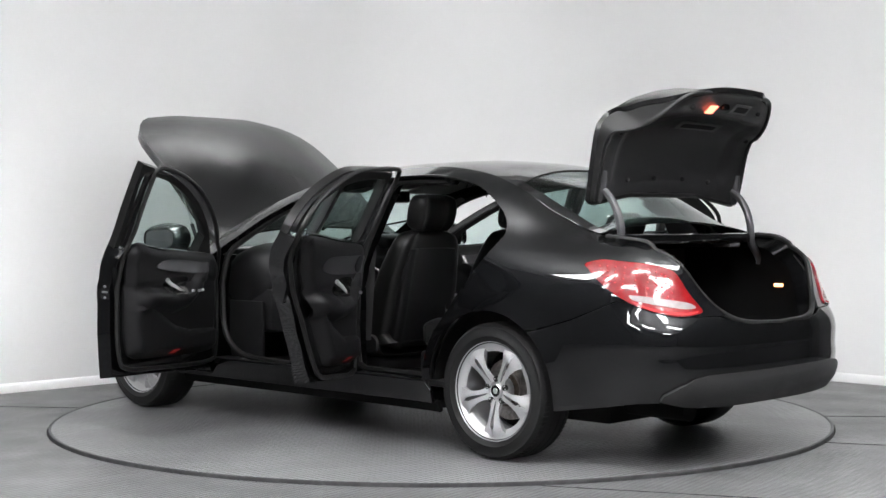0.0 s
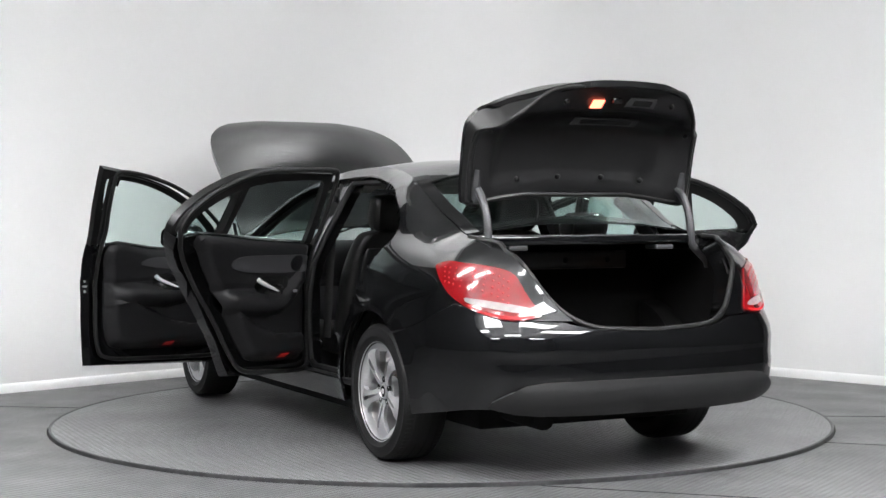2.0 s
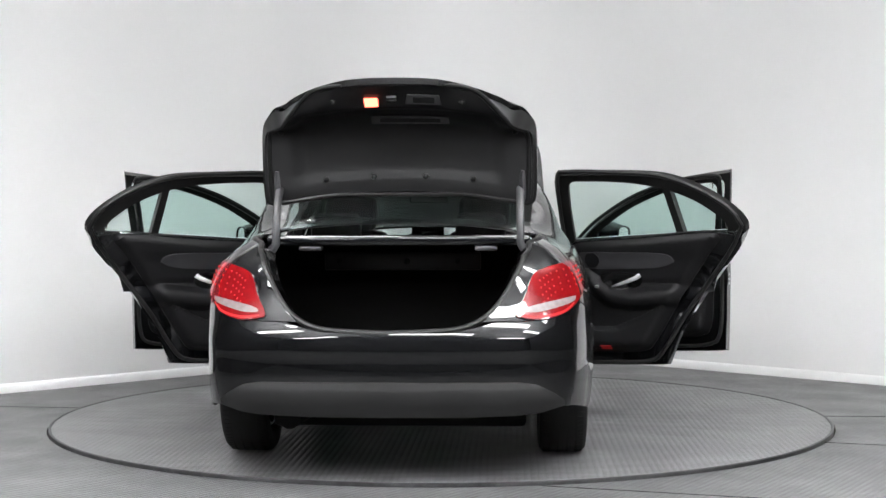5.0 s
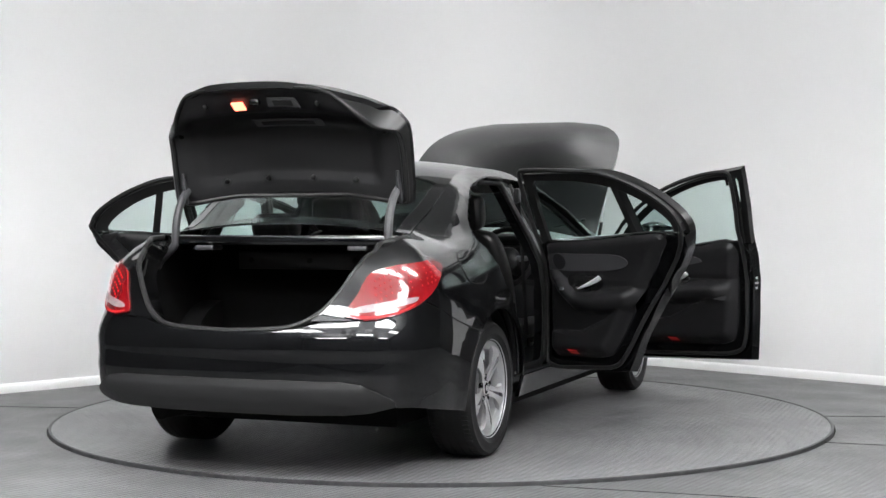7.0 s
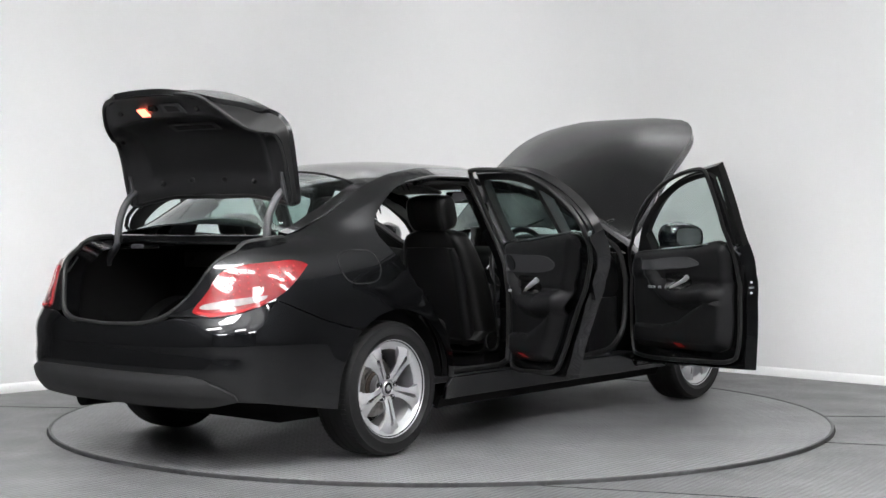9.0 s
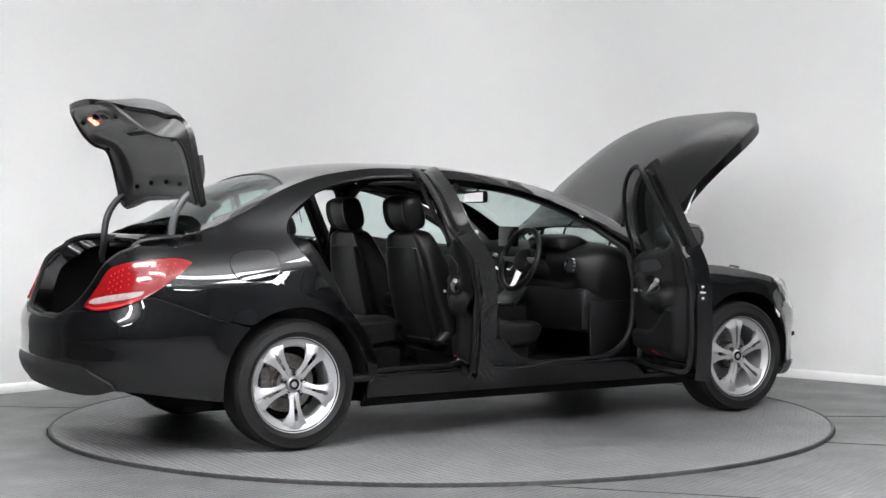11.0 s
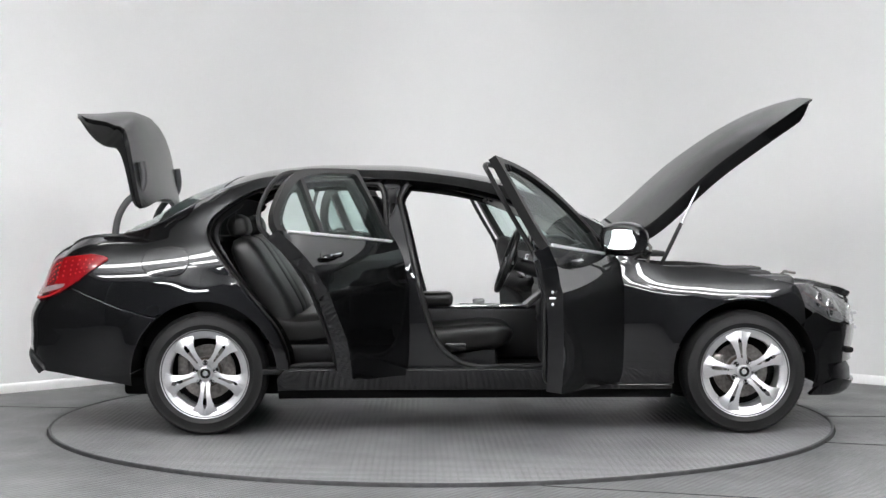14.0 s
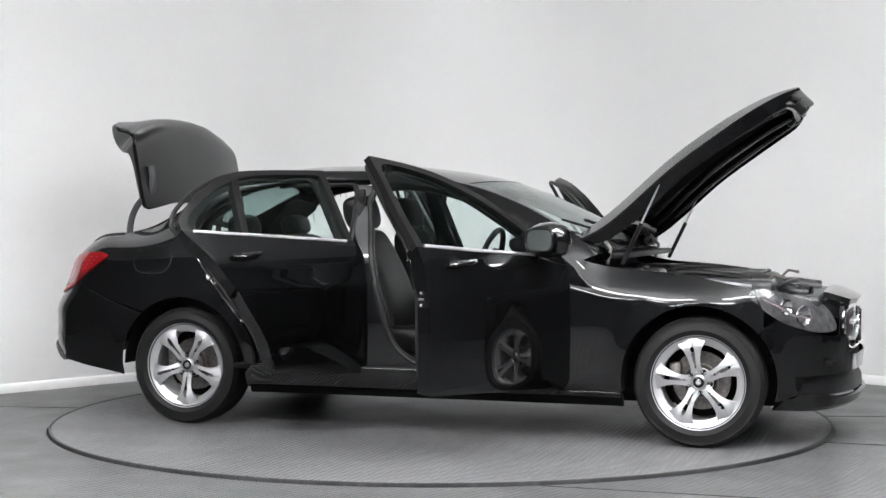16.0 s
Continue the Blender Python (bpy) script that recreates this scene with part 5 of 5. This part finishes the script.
REAR_DOOR = dict(
    name="rear_door", label="open black rear door with chrome waistline strip", hinge=(-0.375, 0.85), angle=62.7, x=(-1.425, -0.375),
    low=curve_through([(-1.43, 1.085), (-1.385, 1.02), (-1.20, 0.79), (-1.075, 0.61), (-1.02, 0.52), (-0.975, 0.40), (-0.955, 0.345)], 4) + [(-0.90, 0.340), (-0.42, 0.318), (-0.365, 0.316), (-0.366, 0.6), (-0.370, 0.9)],
    inner=curve_through([(-1.36, 1.06), (-1.18, 0.80), (-1.04, 0.61), (-0.95, 0.46), (-0.88, 0.385), (-0.7, 0.365), (-0.45, 0.36), (-0.41, 0.45), (-0.41, 0.9), (-0.42, 1.01), (-0.8, 1.04)], 4, True),
    frame=curve_through([(-1.43, 1.085), (-1.428, 1.13), (-1.37, 1.20), (-1.22, 1.30), (-1.03, 1.372), (-0.8, 1.392), (-0.415, 1.40)], 5) + [(-0.395, 1.2), (-0.378, 1.022), (-0.412, 1.025)] + curve_through([(-0.425, 1.2), (-0.447, 1.34), (-0.47, 1.368), (-0.55, 1.373), (-0.8, 1.366), (-1.01, 1.340), (-1.19, 1.275), (-1.33, 1.188), (-1.388, 1.125), (-1.39, 1.095)], 4) + [(-1.36, 1.080)],
    frame_in=curve_through([(-1.40, 1.085), (-1.39, 1.13), (-1.33, 1.20), (-1.20, 1.28), (-1.02, 1.348), (-0.8, 1.372), (-0.45, 1.378)], 5) + [(-0.425, 1.2), (-0.41, 1.022), (-0.45, 1.028)] + curve_through([(-0.462, 1.2), (-0.478, 1.305), (-0.50, 1.335), (-0.55, 1.343), (-0.8, 1.333), (-1.0, 1.30), (-1.16, 1.24), (-1.28, 1.16), (-1.325, 1.11), (-1.33, 1.085)], 4) + [(-1.32, 1.077)],
    glass=[(-0.405, 1.01), (-0.42, 1.2), (-0.442, 1.378), (-0.8, 1.373), (-1.01, 1.348), (-1.20, 1.28), (-1.335, 1.195), (-1.395, 1.125), (-1.38, 1.07)],
    bar=[(-1.085, 1.055), (-1.045, 1.05), (-0.998, 1.342), (-1.038, 1.335)],
    trim=curve_through([(-1.29, 1.072), (-1.22, 0.96), (-1.10, 0.79), (-1.0, 0.63), (-0.91, 0.48), (-0.84, 0.42), (-0.6, 0.405), (-0.47, 0.42), (-0.445, 0.6), (-0.445, 0.95), (-0.455, 1.015), (-0.8, 1.04)], 4, True),
    arm=[(-1.10, 0.735), (-1.0, 0.74), (-0.8, 0.715), (-0.66, 0.73), (-0.56, 0.80), (-0.49, 0.87)],
    pocket=[(-1.10, 0.700), (-0.95, 0.672), (-0.85, 0.61), (-0.7, 0.545), (-0.45, 0.53)],
    inlay=[(-1.03, 0.915), (-0.96, 0.950), (-0.7, 0.952), (-0.5, 0.948), (-0.47, 0.90), (-0.5, 0.865), (-0.8, 0.865), (-0.97, 0.880)],
    speaker=((-0.57, 0.910), 0.042), pull=((-0.84, 0.832), (-0.68, 0.768)), switches=1, red=(-0.64, 0.437), latch=(-1.145, 0.79),
    seal=[(-1.40, 1.06), (-1.20, 0.80), (-1.06, 0.61), (-0.97, 0.46), (-0.89, 0.375), (-0.7, 0.355), (-0.44, 0.35), (-0.40, 0.45), (-0.40, 0.9), (-0.42, 1.2), (-0.445, 1.36), (-0.52, 1.385), (-0.8, 1.375), (-1.02, 1.355), (-1.21, 1.285), (-1.36, 1.19), (-1.41, 1.12)],
    handle=(-1.20, -1.02, 0.955))


def build_wing_mirror(door, s):
    housing = empty("wing_mirror", door)
    bm = bmesh.new()
    bmesh.ops.create_cube(bm, size=1.0)
    bmesh.ops.subdivide_edges(bm, edges=bm.edges[:], cuts=5, use_grid_fill=True)
    for v in bm.verts:
        n = v.co.normalized() * 0.62
        p = v.co.lerp(n, 0.75)
        k = 1 - 0.35 * max(0, p.x)
        v.co = Vector((p.x * 0.15, p.y * 0.225 * k, p.z * 0.15 * k))
        v.co.x -= 0.02 * v.co.y * 4
    c = Vector((0.45, s * 0.945, 1.03))
    bmesh.ops.transform(bm, matrix=Matrix.Translation(c) @ Matrix.Diagonal((1, s, 1, 1)), verts=bm.verts[:])
    part("mirror_housing", bm, PAINT, housing, "gloss black mirror housing")
    oval = [(c.y + s * 0.005 + 0.088 * math.copysign(abs(math.cos(t)) ** 0.6, math.cos(t)), c.z + 0.056 * math.copysign(abs(math.sin(t)) ** 0.6, math.sin(t))) for t in (2 * math.pi * i / 32 for i in range(32))]
    part("mirror_glass", sheet(oval, lambda y, z: (0.355 - 0.08 * (y - c.y) * s + 0.05 * (z - c.z), y, z), 0.006, 0.05), MIRROR, housing, "mirror glass")
    bm = bmesh.new()
    tube(bm, [(0.354 - 0.08 * (y - c.y) * s + 0.05 * (z - c.z), y, z) for y, z in oval], 0.006, 6, True)
    part("mirror_rim", bm, GLOSS, housing)
    part("mirror_foot", box((0.07, 0.12, 0.035), (0.49, s * 0.87, 0.965), 0.012), GLOSS, housing)
    sail = [(0.62, 0.955), (0.47, 0.965), (0.47, 1.055), (0.50, 1.045)]
    part("mirror_sail", sheet(sail, mirrored(s, lambda x, z: side_at(x, z, 0.003)), 0.05 * s, 0.04), GLOSS, housing, bevel=0.003)


for _s in (1, -1):
    _d = build_door(CAR, _s, FRONT_DOOR)
    build_wing_mirror(_d, _s)
    build_door(CAR, _s, REAR_DOOR)


# ---- inside the car ----
def cushion(rows, width, soft=0.35, n=14, taper=0.0, oval=False):
    """A padded body: rows are (x, z, half thickness) along a line; the pad is width wide and softly rounded."""
    bm, rings = bmesh.new(), []
    pts = curve_through(rows, 4)
    top = max(h for _, _, h in pts)
    full = width
    for i, (x, z, h) in enumerate(pts):
        width = full * (0.45 + 0.55 * max(0.0, min(1.0, h / top * 1.15)) ** 0.45) * (1 - taper * (i / (len(pts) - 1)) ** 4)
        if oval:
            width = full * (0.48 + 0.52 * max(0.0, 1 - (abs(2 * i / (len(pts) - 1) - 1.04) / 1.05) ** 2.3) ** 0.55)
        a, b = pts[max(0, i - 1)], pts[min(len(pts) - 1, i + 1)]
        dx, dz = b[0] - a[0], b[1] - a[1]
        l = math.hypot(dx, dz) or 1
        nx, nz = -dz / l, dx / l
        ring = []
        for j in range(2 * n):
            t = 2 * math.pi * j / (2 * n)
            c, sn = math.cos(t), math.sin(t)
            y = math.copysign(abs(c) ** soft, c) * width / 2
            q = math.copysign(abs(sn) ** 0.55, sn) * h
            if sn > 0:
                q += 0.022 * ease(abs(y), width * 0.28, width * 0.42)
            ring.append(bm.verts.new((x + nx * q, y, z + nz * q)))
        rings.append(ring)
    for a, b in zip(rings, rings[1:]):
        for j in range(2 * n):
            bm.faces.new((a[j], a[(j + 1) % (2 * n)], b[(j + 1) % (2 * n)], b[j]))
    bm.faces.new(rings[0][::-1])
    bm.faces.new(rings[-1])
    return bm


def move(bm, v):
    bmesh.ops.translate(bm, vec=v, verts=bm.verts[:])
    return bm


def build_seat(car, y, name="front_seat"):
    seat = empty(name, car)
    seat["label"] = "black leather front seat with headrest"
    part("cushion", move(cushion([(-0.42, 0.46, 0.02), (-0.40, 0.47, 0.07), (-0.2, 0.46, 0.075), (0.05, 0.485, 0.07), (0.16, 0.49, 0.055), (0.20, 0.475, 0.02)], 0.52), (0, y, 0)), LEATHER, seat)
    part("seat_base", box((0.50, 0.44, 0.12), (-0.12, y, 0.37), 0.03), PLASTIC, seat)
    part("backrest", move(cushion([(-0.33, 0.47, 0.03), (-0.345, 0.52, 0.08), (-0.40, 0.72, 0.085), (-0.47, 0.92, 0.065), (-0.515, 1.04, 0.045), (-0.525, 1.075, 0.015)], 0.52, 0.45, 14, 0.35), (0, y, 0)), LEATHER, seat)
    part("back_panel", move(cushion([(-0.42, 0.45, 0.01), (-0.435, 0.5, 0.03), (-0.49, 0.72, 0.03), (-0.53, 0.9, 0.02), (-0.545, 0.98, 0.01)], 0.42), (0, y, 0)), PLASTIC, seat)
    part("headrest", move(cushion([(-0.520, 1.075, 0.015), (-0.523, 1.088, 0.045), (-0.530, 1.12, 0.062), (-0.545, 1.17, 0.068), (-0.558, 1.225, 0.060), (-0.564, 1.252, 0.042), (-0.567, 1.264, 0.012)], 0.285, 0.75, 18, 0.0, True), (0, y, 0)), LEATHER, seat, "padded black leather headrest")
    for dy in (-0.06, 0.06):
        bm = bmesh.new()
        tube(bm, [(-0.515, y + dy, 1.03), (-0.525, y + dy, 1.12)], 0.007, 8)
        part("headrest_post", bm, CHROME, seat)
    for k in range(4):
        bm = bmesh.new()
        zz = 0.56 + 0.09 * k
        tube(bm, [(-0.262 - 0.30 * (zz - 0.5), y - 0.16 + 0.032 * i, zz) for i in range(11)], 0.003, 6)
        part("stitched_seam", bm, GAP, seat)
    s = 1 if y > 0 else -1
    part("seat_switch", box((0.12, 0.02, 0.05), (-0.10, y + s * 0.265, 0.44), 0.01), GLOSS, seat)
    bm = bmesh.new()
    lathe(bm, [(0.0001, 0.012), (0.045, 0.010), (0.052, 0.0), (0.052, -0.01)], 24)
    move(bm, (-0.36, y + s * 0.262, 0.47))
    part("recline_cover", bm, PLASTIC, seat)


def build_inside(car):
    for y in (0.365, -0.365):
        build_seat(car, y)
    bench = empty("rear_bench", car)
    bench["label"] = "black leather rear bench seat"
    part("bench_cushion", cushion([(-1.18, 0.53, 0.03), (-1.12, 0.54, 0.08), (-0.95, 0.52, 0.085), (-0.78, 0.535, 0.08), (-0.70, 0.535, 0.05), (-0.68, 0.51, 0.02)], 1.26), LEATHER, bench)
    part("bench_plinth", box((0.46, 1.24, 0.14), (-0.94, 0, 0.39), 0.02), PLASTIC, bench)
    for y, w in ((0.345, 0.54), (0.0, 0.24), (-0.345, 0.54)):
        part("bench_back", move(cushion([(-1.0, 0.55, 0.03), (-1.03, 0.60, 0.075), (-1.14, 0.80, 0.075), (-1.245, 0.98, 0.06), (-1.275, 1.035, 0.02)], w), (0, y, 0)), LEATHER, bench)
    for y in (0.36, -0.36):
        part("rear_headrest", move(cushion([(-1.27, 1.045, 0.02), (-1.275, 1.065, 0.045), (-1.295, 1.12, 0.05), (-1.31, 1.155, 0.02)], 0.25, 0.5), (0, y, 0)), LEATHER, bench)
    dash = empty("dashboard", car)
    dash["label"] = "black dashboard with round vents"
    part("dash_body", move(cushion([(0.76, 0.72, 0.20), (0.66, 0.80, 0.20), (0.52, 0.84, 0.17), (0.42, 0.85, 0.11), (0.38, 0.84, 0.03)], 1.42), (0, 0, 0)), TRIM, dash)
    part("dash_lower", box((0.30, 1.36, 0.26), (0.56, 0, 0.62), 0.05), PLASTIC, dash)
    part("instrument_hood", move(cushion([(0.56, 0.98, 0.03), (0.48, 1.0, 0.045), (0.38, 1.005, 0.03), (0.35, 1.0, 0.01)], 0.36), (0, -0.37, 0)), TRIM, dash)
    for y in (-0.62, -0.12, 0.0, 0.12, 0.62):
        bm = bmesh.new()
        lathe(bm, [(0.034, 0.0), (0.046, 0.004), (0.048, -0.012)], 24, "z")
        bmesh.ops.transform(bm, matrix=pose(0.37, y, 0.87, 0, -80, 0), verts=bm.verts[:])
        part("vent_ring", bm, CHROME, dash)
        bm = bmesh.new()
        lathe(bm, [(0.0001, 0.0), (0.036, -0.004)], 24, "z")
        bmesh.ops.transform(bm, matrix=pose(0.372, y, 0.87, 0, -80, 0), verts=bm.verts[:])
        part("vent", bm, GAP, dash)
    part("screen", box((0.02, 0.20, 0.12), (0.36, 0, 1.03), 0.006), GLOSS, dash, "black display screen")
    console = empty("centre_console", car)
    part("console_body", box((0.80, 0.23, 0.30), (0.10, 0, 0.475), 0.03), PLASTIC, console)
    part("console_deck", box((0.40, 0.21, 0.012), (0.14, 0, 0.630), 0.005), GREY_TRIM, console)
    part("console_ramp", box((0.24, 0.22, 0.03), (0.41, 0, 0.70), 0.01, turn=pose(0, 0, 0, 0, -40, 0)), GREY_TRIM, console)
    part("arm_rest", box((0.34, 0.23, 0.08), (-0.27, 0, 0.67), 0.03, 3), LEATHER, console)
    part("console_trim", box((0.42, 0.012, 0.012), (0.12, -0.112, 0.632), 0.004), CHROME, console)
    part("controller", box((0.07, 0.06, 0.03), (0.05, 0, 0.655), 0.012, 3), SATIN, console)
    wheel = empty("steering_wheel", car, pose(0.20, -0.37, 0.905, 0, -90 + 20, 0))
    bm = bmesh.new()
    tube(bm, [(0.178 * math.cos(t), 0.178 * math.sin(t), 0) for t in (2 * math.pi * i / 48 for i in range(48))], 0.0165, 10, True)
    part("wheel_ring", bm, LEATHER, wheel, "black leather steering wheel ring")
    bm = bmesh.new()
    bmesh.ops.create_uvsphere(bm, u_segments=24, v_segments=12, radius=1.0)
    for v in bm.verts:
        v.co = Vector((v.co.x * 0.075, v.co.y * 0.085, v.co.z * 0.03 - 0.02))
    part("wheel_pad", bm, PLASTIC, wheel)
    for a in (90, 270, 180):
        bm = bmesh.new()
        ca, sa = math.cos(radians(a)), math.sin(radians(a))
        tube(bm, [(0.05 * ca, 0.05 * sa, -0.02), (0.12 * ca, 0.12 * sa, -0.012), (0.175 * ca, 0.175 * sa, 0)], [0.022, 0.017, 0.013], 8, flat=0.6)
        part("wheel_spoke", bm, SATIN, wheel)
    bm = bmesh.new()
    tube(bm, [(0, 0, -0.03), (0, 0, -0.26)], 0.04, 14)
    part("steering_column", bm, PLASTIC, wheel)
    for y in (0.16, -0.16):
        bm = bmesh.new()
        tube(bm, [(0.02, 0, -0.08), (0.03, y * 0.7, -0.07), (0.03, y, -0.055)], [0.012, 0.009, 0.007], 8)
        part("column_stalk", bm, GLOSS, wheel)
    mirror = empty("interior_mirror", car)
    part("mirror_body", box((0.03, 0.23, 0.07), (0.12, -0.02, 1.265), 0.014, 3), PLASTIC, mirror)
    part("mirror_face", box((0.003, 0.21, 0.054), (0.1035, -0.02, 1.265), 0.0), MIRROR, mirror)
    bm = bmesh.new()
    tube(bm, [(0.125, -0.02, 1.28), (0.15, -0.01, 1.345)], 0.010, 8)
    part("mirror_stem", bm, PLASTIC, mirror)
    for y in (0.36, -0.36):
        part("sun_visor", box((0.17, 0.36, 0.018), (0.10, y, 1.315), 0.008, turn=pose(0, 0, 0, 0, 14, 0)), HEADLINER, car)
    for s in (1, -1):
        # seat belts on the centre pillars
        bm = bmesh.new()
        tube(bm, [(-0.44, s * 0.665, 1.24), (-0.42, s * 0.685, 0.9), (-0.40, s * 0.70, 0.5)], 0.022, 6, flat=0.12)
        part("seat_belt", bm, RUBBER, car)
        part("belt_guide", box((0.05, 0.03, 0.08), (-0.44, s * 0.66, 1.26), 0.01), PLASTIC, car)
        # inner linings of the pillars and rear sides
        part("rear_side_lining", sheet(curve_through([(-1.41, 0.62), (-1.12, 0.62), (-1.22, 0.80), (-1.34, 0.98), (-1.37, 1.06), (-1.34, 1.14), (-1.24, 1.22), (-1.4, 1.26), (-1.52, 1.16), (-1.6, 1.05), (-1.55, 0.8)], 3, True), mirrored(s, lambda x, z: side_at(x, z, -0.12)), 0.01 * s, 0.08), TRIM, car)
        part("a_pillar_lining", sheet([(0.70, 0.99), (0.42, 1.175), (0.12, 1.29), (0.10, 1.25), (0.40, 1.13), (0.66, 0.95)], mirrored(s, lambda x, z: side_at(x, z, -0.07)), 0.01 * s, 0.08), HEADLINER, car)
        part("kick_panel", box((0.30, 0.02, 0.34), (0.60, s * 0.70, 0.50), 0.008), PLASTIC, car)


# ---- engine bay ----
def build_engine(car):
    bay = empty("engine_bay", car)
    part("inner_tray", box((1.28, 1.30, 0.03), (1.42, 0, 0.42), 0.01), UNDER, bay)
    for s in (1, -1):
        part("inner_wing", sheet([(0.80, 0.45), (1.90, 0.45), (1.86, 0.70), (1.66, 0.755), (1.37, 0.81), (1.0, 0.845), (0.80, 0.87)], lambda x, z: (x, s * 0.66, z), 0.02 * s, 0.1), UNDER, bay)
        part("wing_flange", sheet([(0.85, 0.64), (1.70, 0.62), (1.70, 0.725), (1.4, 0.755), (0.85, 0.765)], lambda x, y: (x, y * s, lerp_at(x, BON_EDGE) - 0.035), -0.012 * s, 0.1), PAINT, bay)
        part("strut_tower", box((0.24, 0.20, 0.10), (1.25, s * 0.55, 0.78), 0.035, 3), ENGINE, bay)
        bm = bmesh.new()
        lathe(bm, [(0.0001, 0.02), (0.05, 0.018), (0.055, 0.0), (0.055, -0.02)], 24, "z")
        move(bm, (1.25, s * 0.55, 0.832))
        part("strut_cap", bm, RUBBER, bay)
    part("engine_cover", box((0.62, 0.52, 0.14), (1.42, 0, 0.77), 0.05, 3), ENGINE, bay, "black moulded engine cover")
    for y in (-0.16, -0.05, 0.06, 0.17):
        part("cover_rib", box((0.5, 0.025, 0.02), (1.42, y, 0.845), 0.008), ENGINE, bay)
    part("air_box", box((0.42, 0.24, 0.17), (1.55, -0.46, 0.735), 0.03, 3), ENGINE, bay, "black plastic air filter box")
    part("fuse_box", box((0.34, 0.22, 0.15), (1.02, -0.50, 0.80), 0.025, 3), ENGINE, bay)
    part("coolant_tank", box((0.22, 0.18, 0.15), (1.62, 0.48, 0.73), 0.04, 3), ENGINE, bay)
    part("battery_cover", box((0.32, 0.22, 0.16), (1.02, 0.46, 0.79), 0.03, 3), ENGINE, bay)
    part("radiator_support", box((0.16, 1.10, 0.06), (1.90, 0, 0.715), 0.02, 3), ENGINE, bay, "black plastic front panel")
    for y in (-0.36, 0.36):
        bm = bmesh.new()
        tube(bm, curve_through([(1.92, y, 0.745), (1.80, y * 0.9, 0.76), (1.70, y * 0.75, 0.765), (1.6, y * 0.6, 0.76)], 5), 0.042, 12)
        part("intake_duct", bm, ENGINE, bay)
    for pts, r, mt in (([(1.1, -0.3, 0.80), (1.25, -0.34, 0.85), (1.45, -0.33, 0.84), (1.62, -0.36, 0.82)], 0.016, RUBBER),
                       ([(1.0, 0.25, 0.82), (1.2, 0.31, 0.86), (1.5, 0.33, 0.84), (1.7, 0.28, 0.80)], 0.018, RUBBER),
                       ([(1.74, -0.55, 0.78), (1.8, -0.3, 0.80), (1.82, 0.0, 0.80), (1.78, 0.3, 0.79)], 0.012, RUBBER),
                       ([(1.15, -0.62, 0.84), (1.4, -0.62, 0.82), (1.65, -0.6, 0.79)], 0.010, SILVER_PIPE),
                       ([(0.9, -0.1, 0.86), (1.0, -0.2, 0.88), (1.1, -0.2, 0.85)], 0.02, RUBBER)):
        bm = bmesh.new()
        tube(bm, curve_through(pts, 6), r, 10)
        part("hose", bm, mt, bay)
    for s in (1, -1):
        # bonnet hinges
        bm = bmesh.new()
        tube(bm, [(0.80, s * 0.69, 0.90), (0.84, s * 0.69, 0.97), (0.93, s * 0.68, 1.06), (1.02, s * 0.67, 1.14)], 0.014, 8)
        tube(bm, [(0.93, s * 0.69, 0.90), (0.95, s * 0.69, 0.98), (0.90, s * 0.68, 1.04)], 0.010, 8)
        part("bonnet_hinge", bm, STEEL, car, "folded steel bonnet hinge")
        bm = bmesh.new()
        tube(bm, [(1.70, s * 0.40, 0.80), (1.74, s * 0.42, 0.84), (1.80, s * 0.42, 0.83)], 0.008, 8)
        part("catch_wire", bm, STEEL, bay)
    for y in (0.28, -0.24):
        bm = bmesh.new()
        tube(bm, [(0.93, y, 0.975), (0.80, y - 0.25, 1.085), (0.70, y - 0.48, 1.13)], 0.007, 6)
        part("wiper_arm", bm, PLASTIC, car)


build_inside(CAR)
build_engine(CAR)


def motions():
    """The turntable turns, and the car stands on it."""
    walk(TURNTABLE, [(t, pose(0, TABLE_Y, 0, 0, 0, a)) for t, a in TURN])
    walk(CAR, [(t, pose(0, 0, 0, 0, 0, a) @ pose(SEAT_X, SEAT_Y, 0)) for t, a in TURN])


motions()
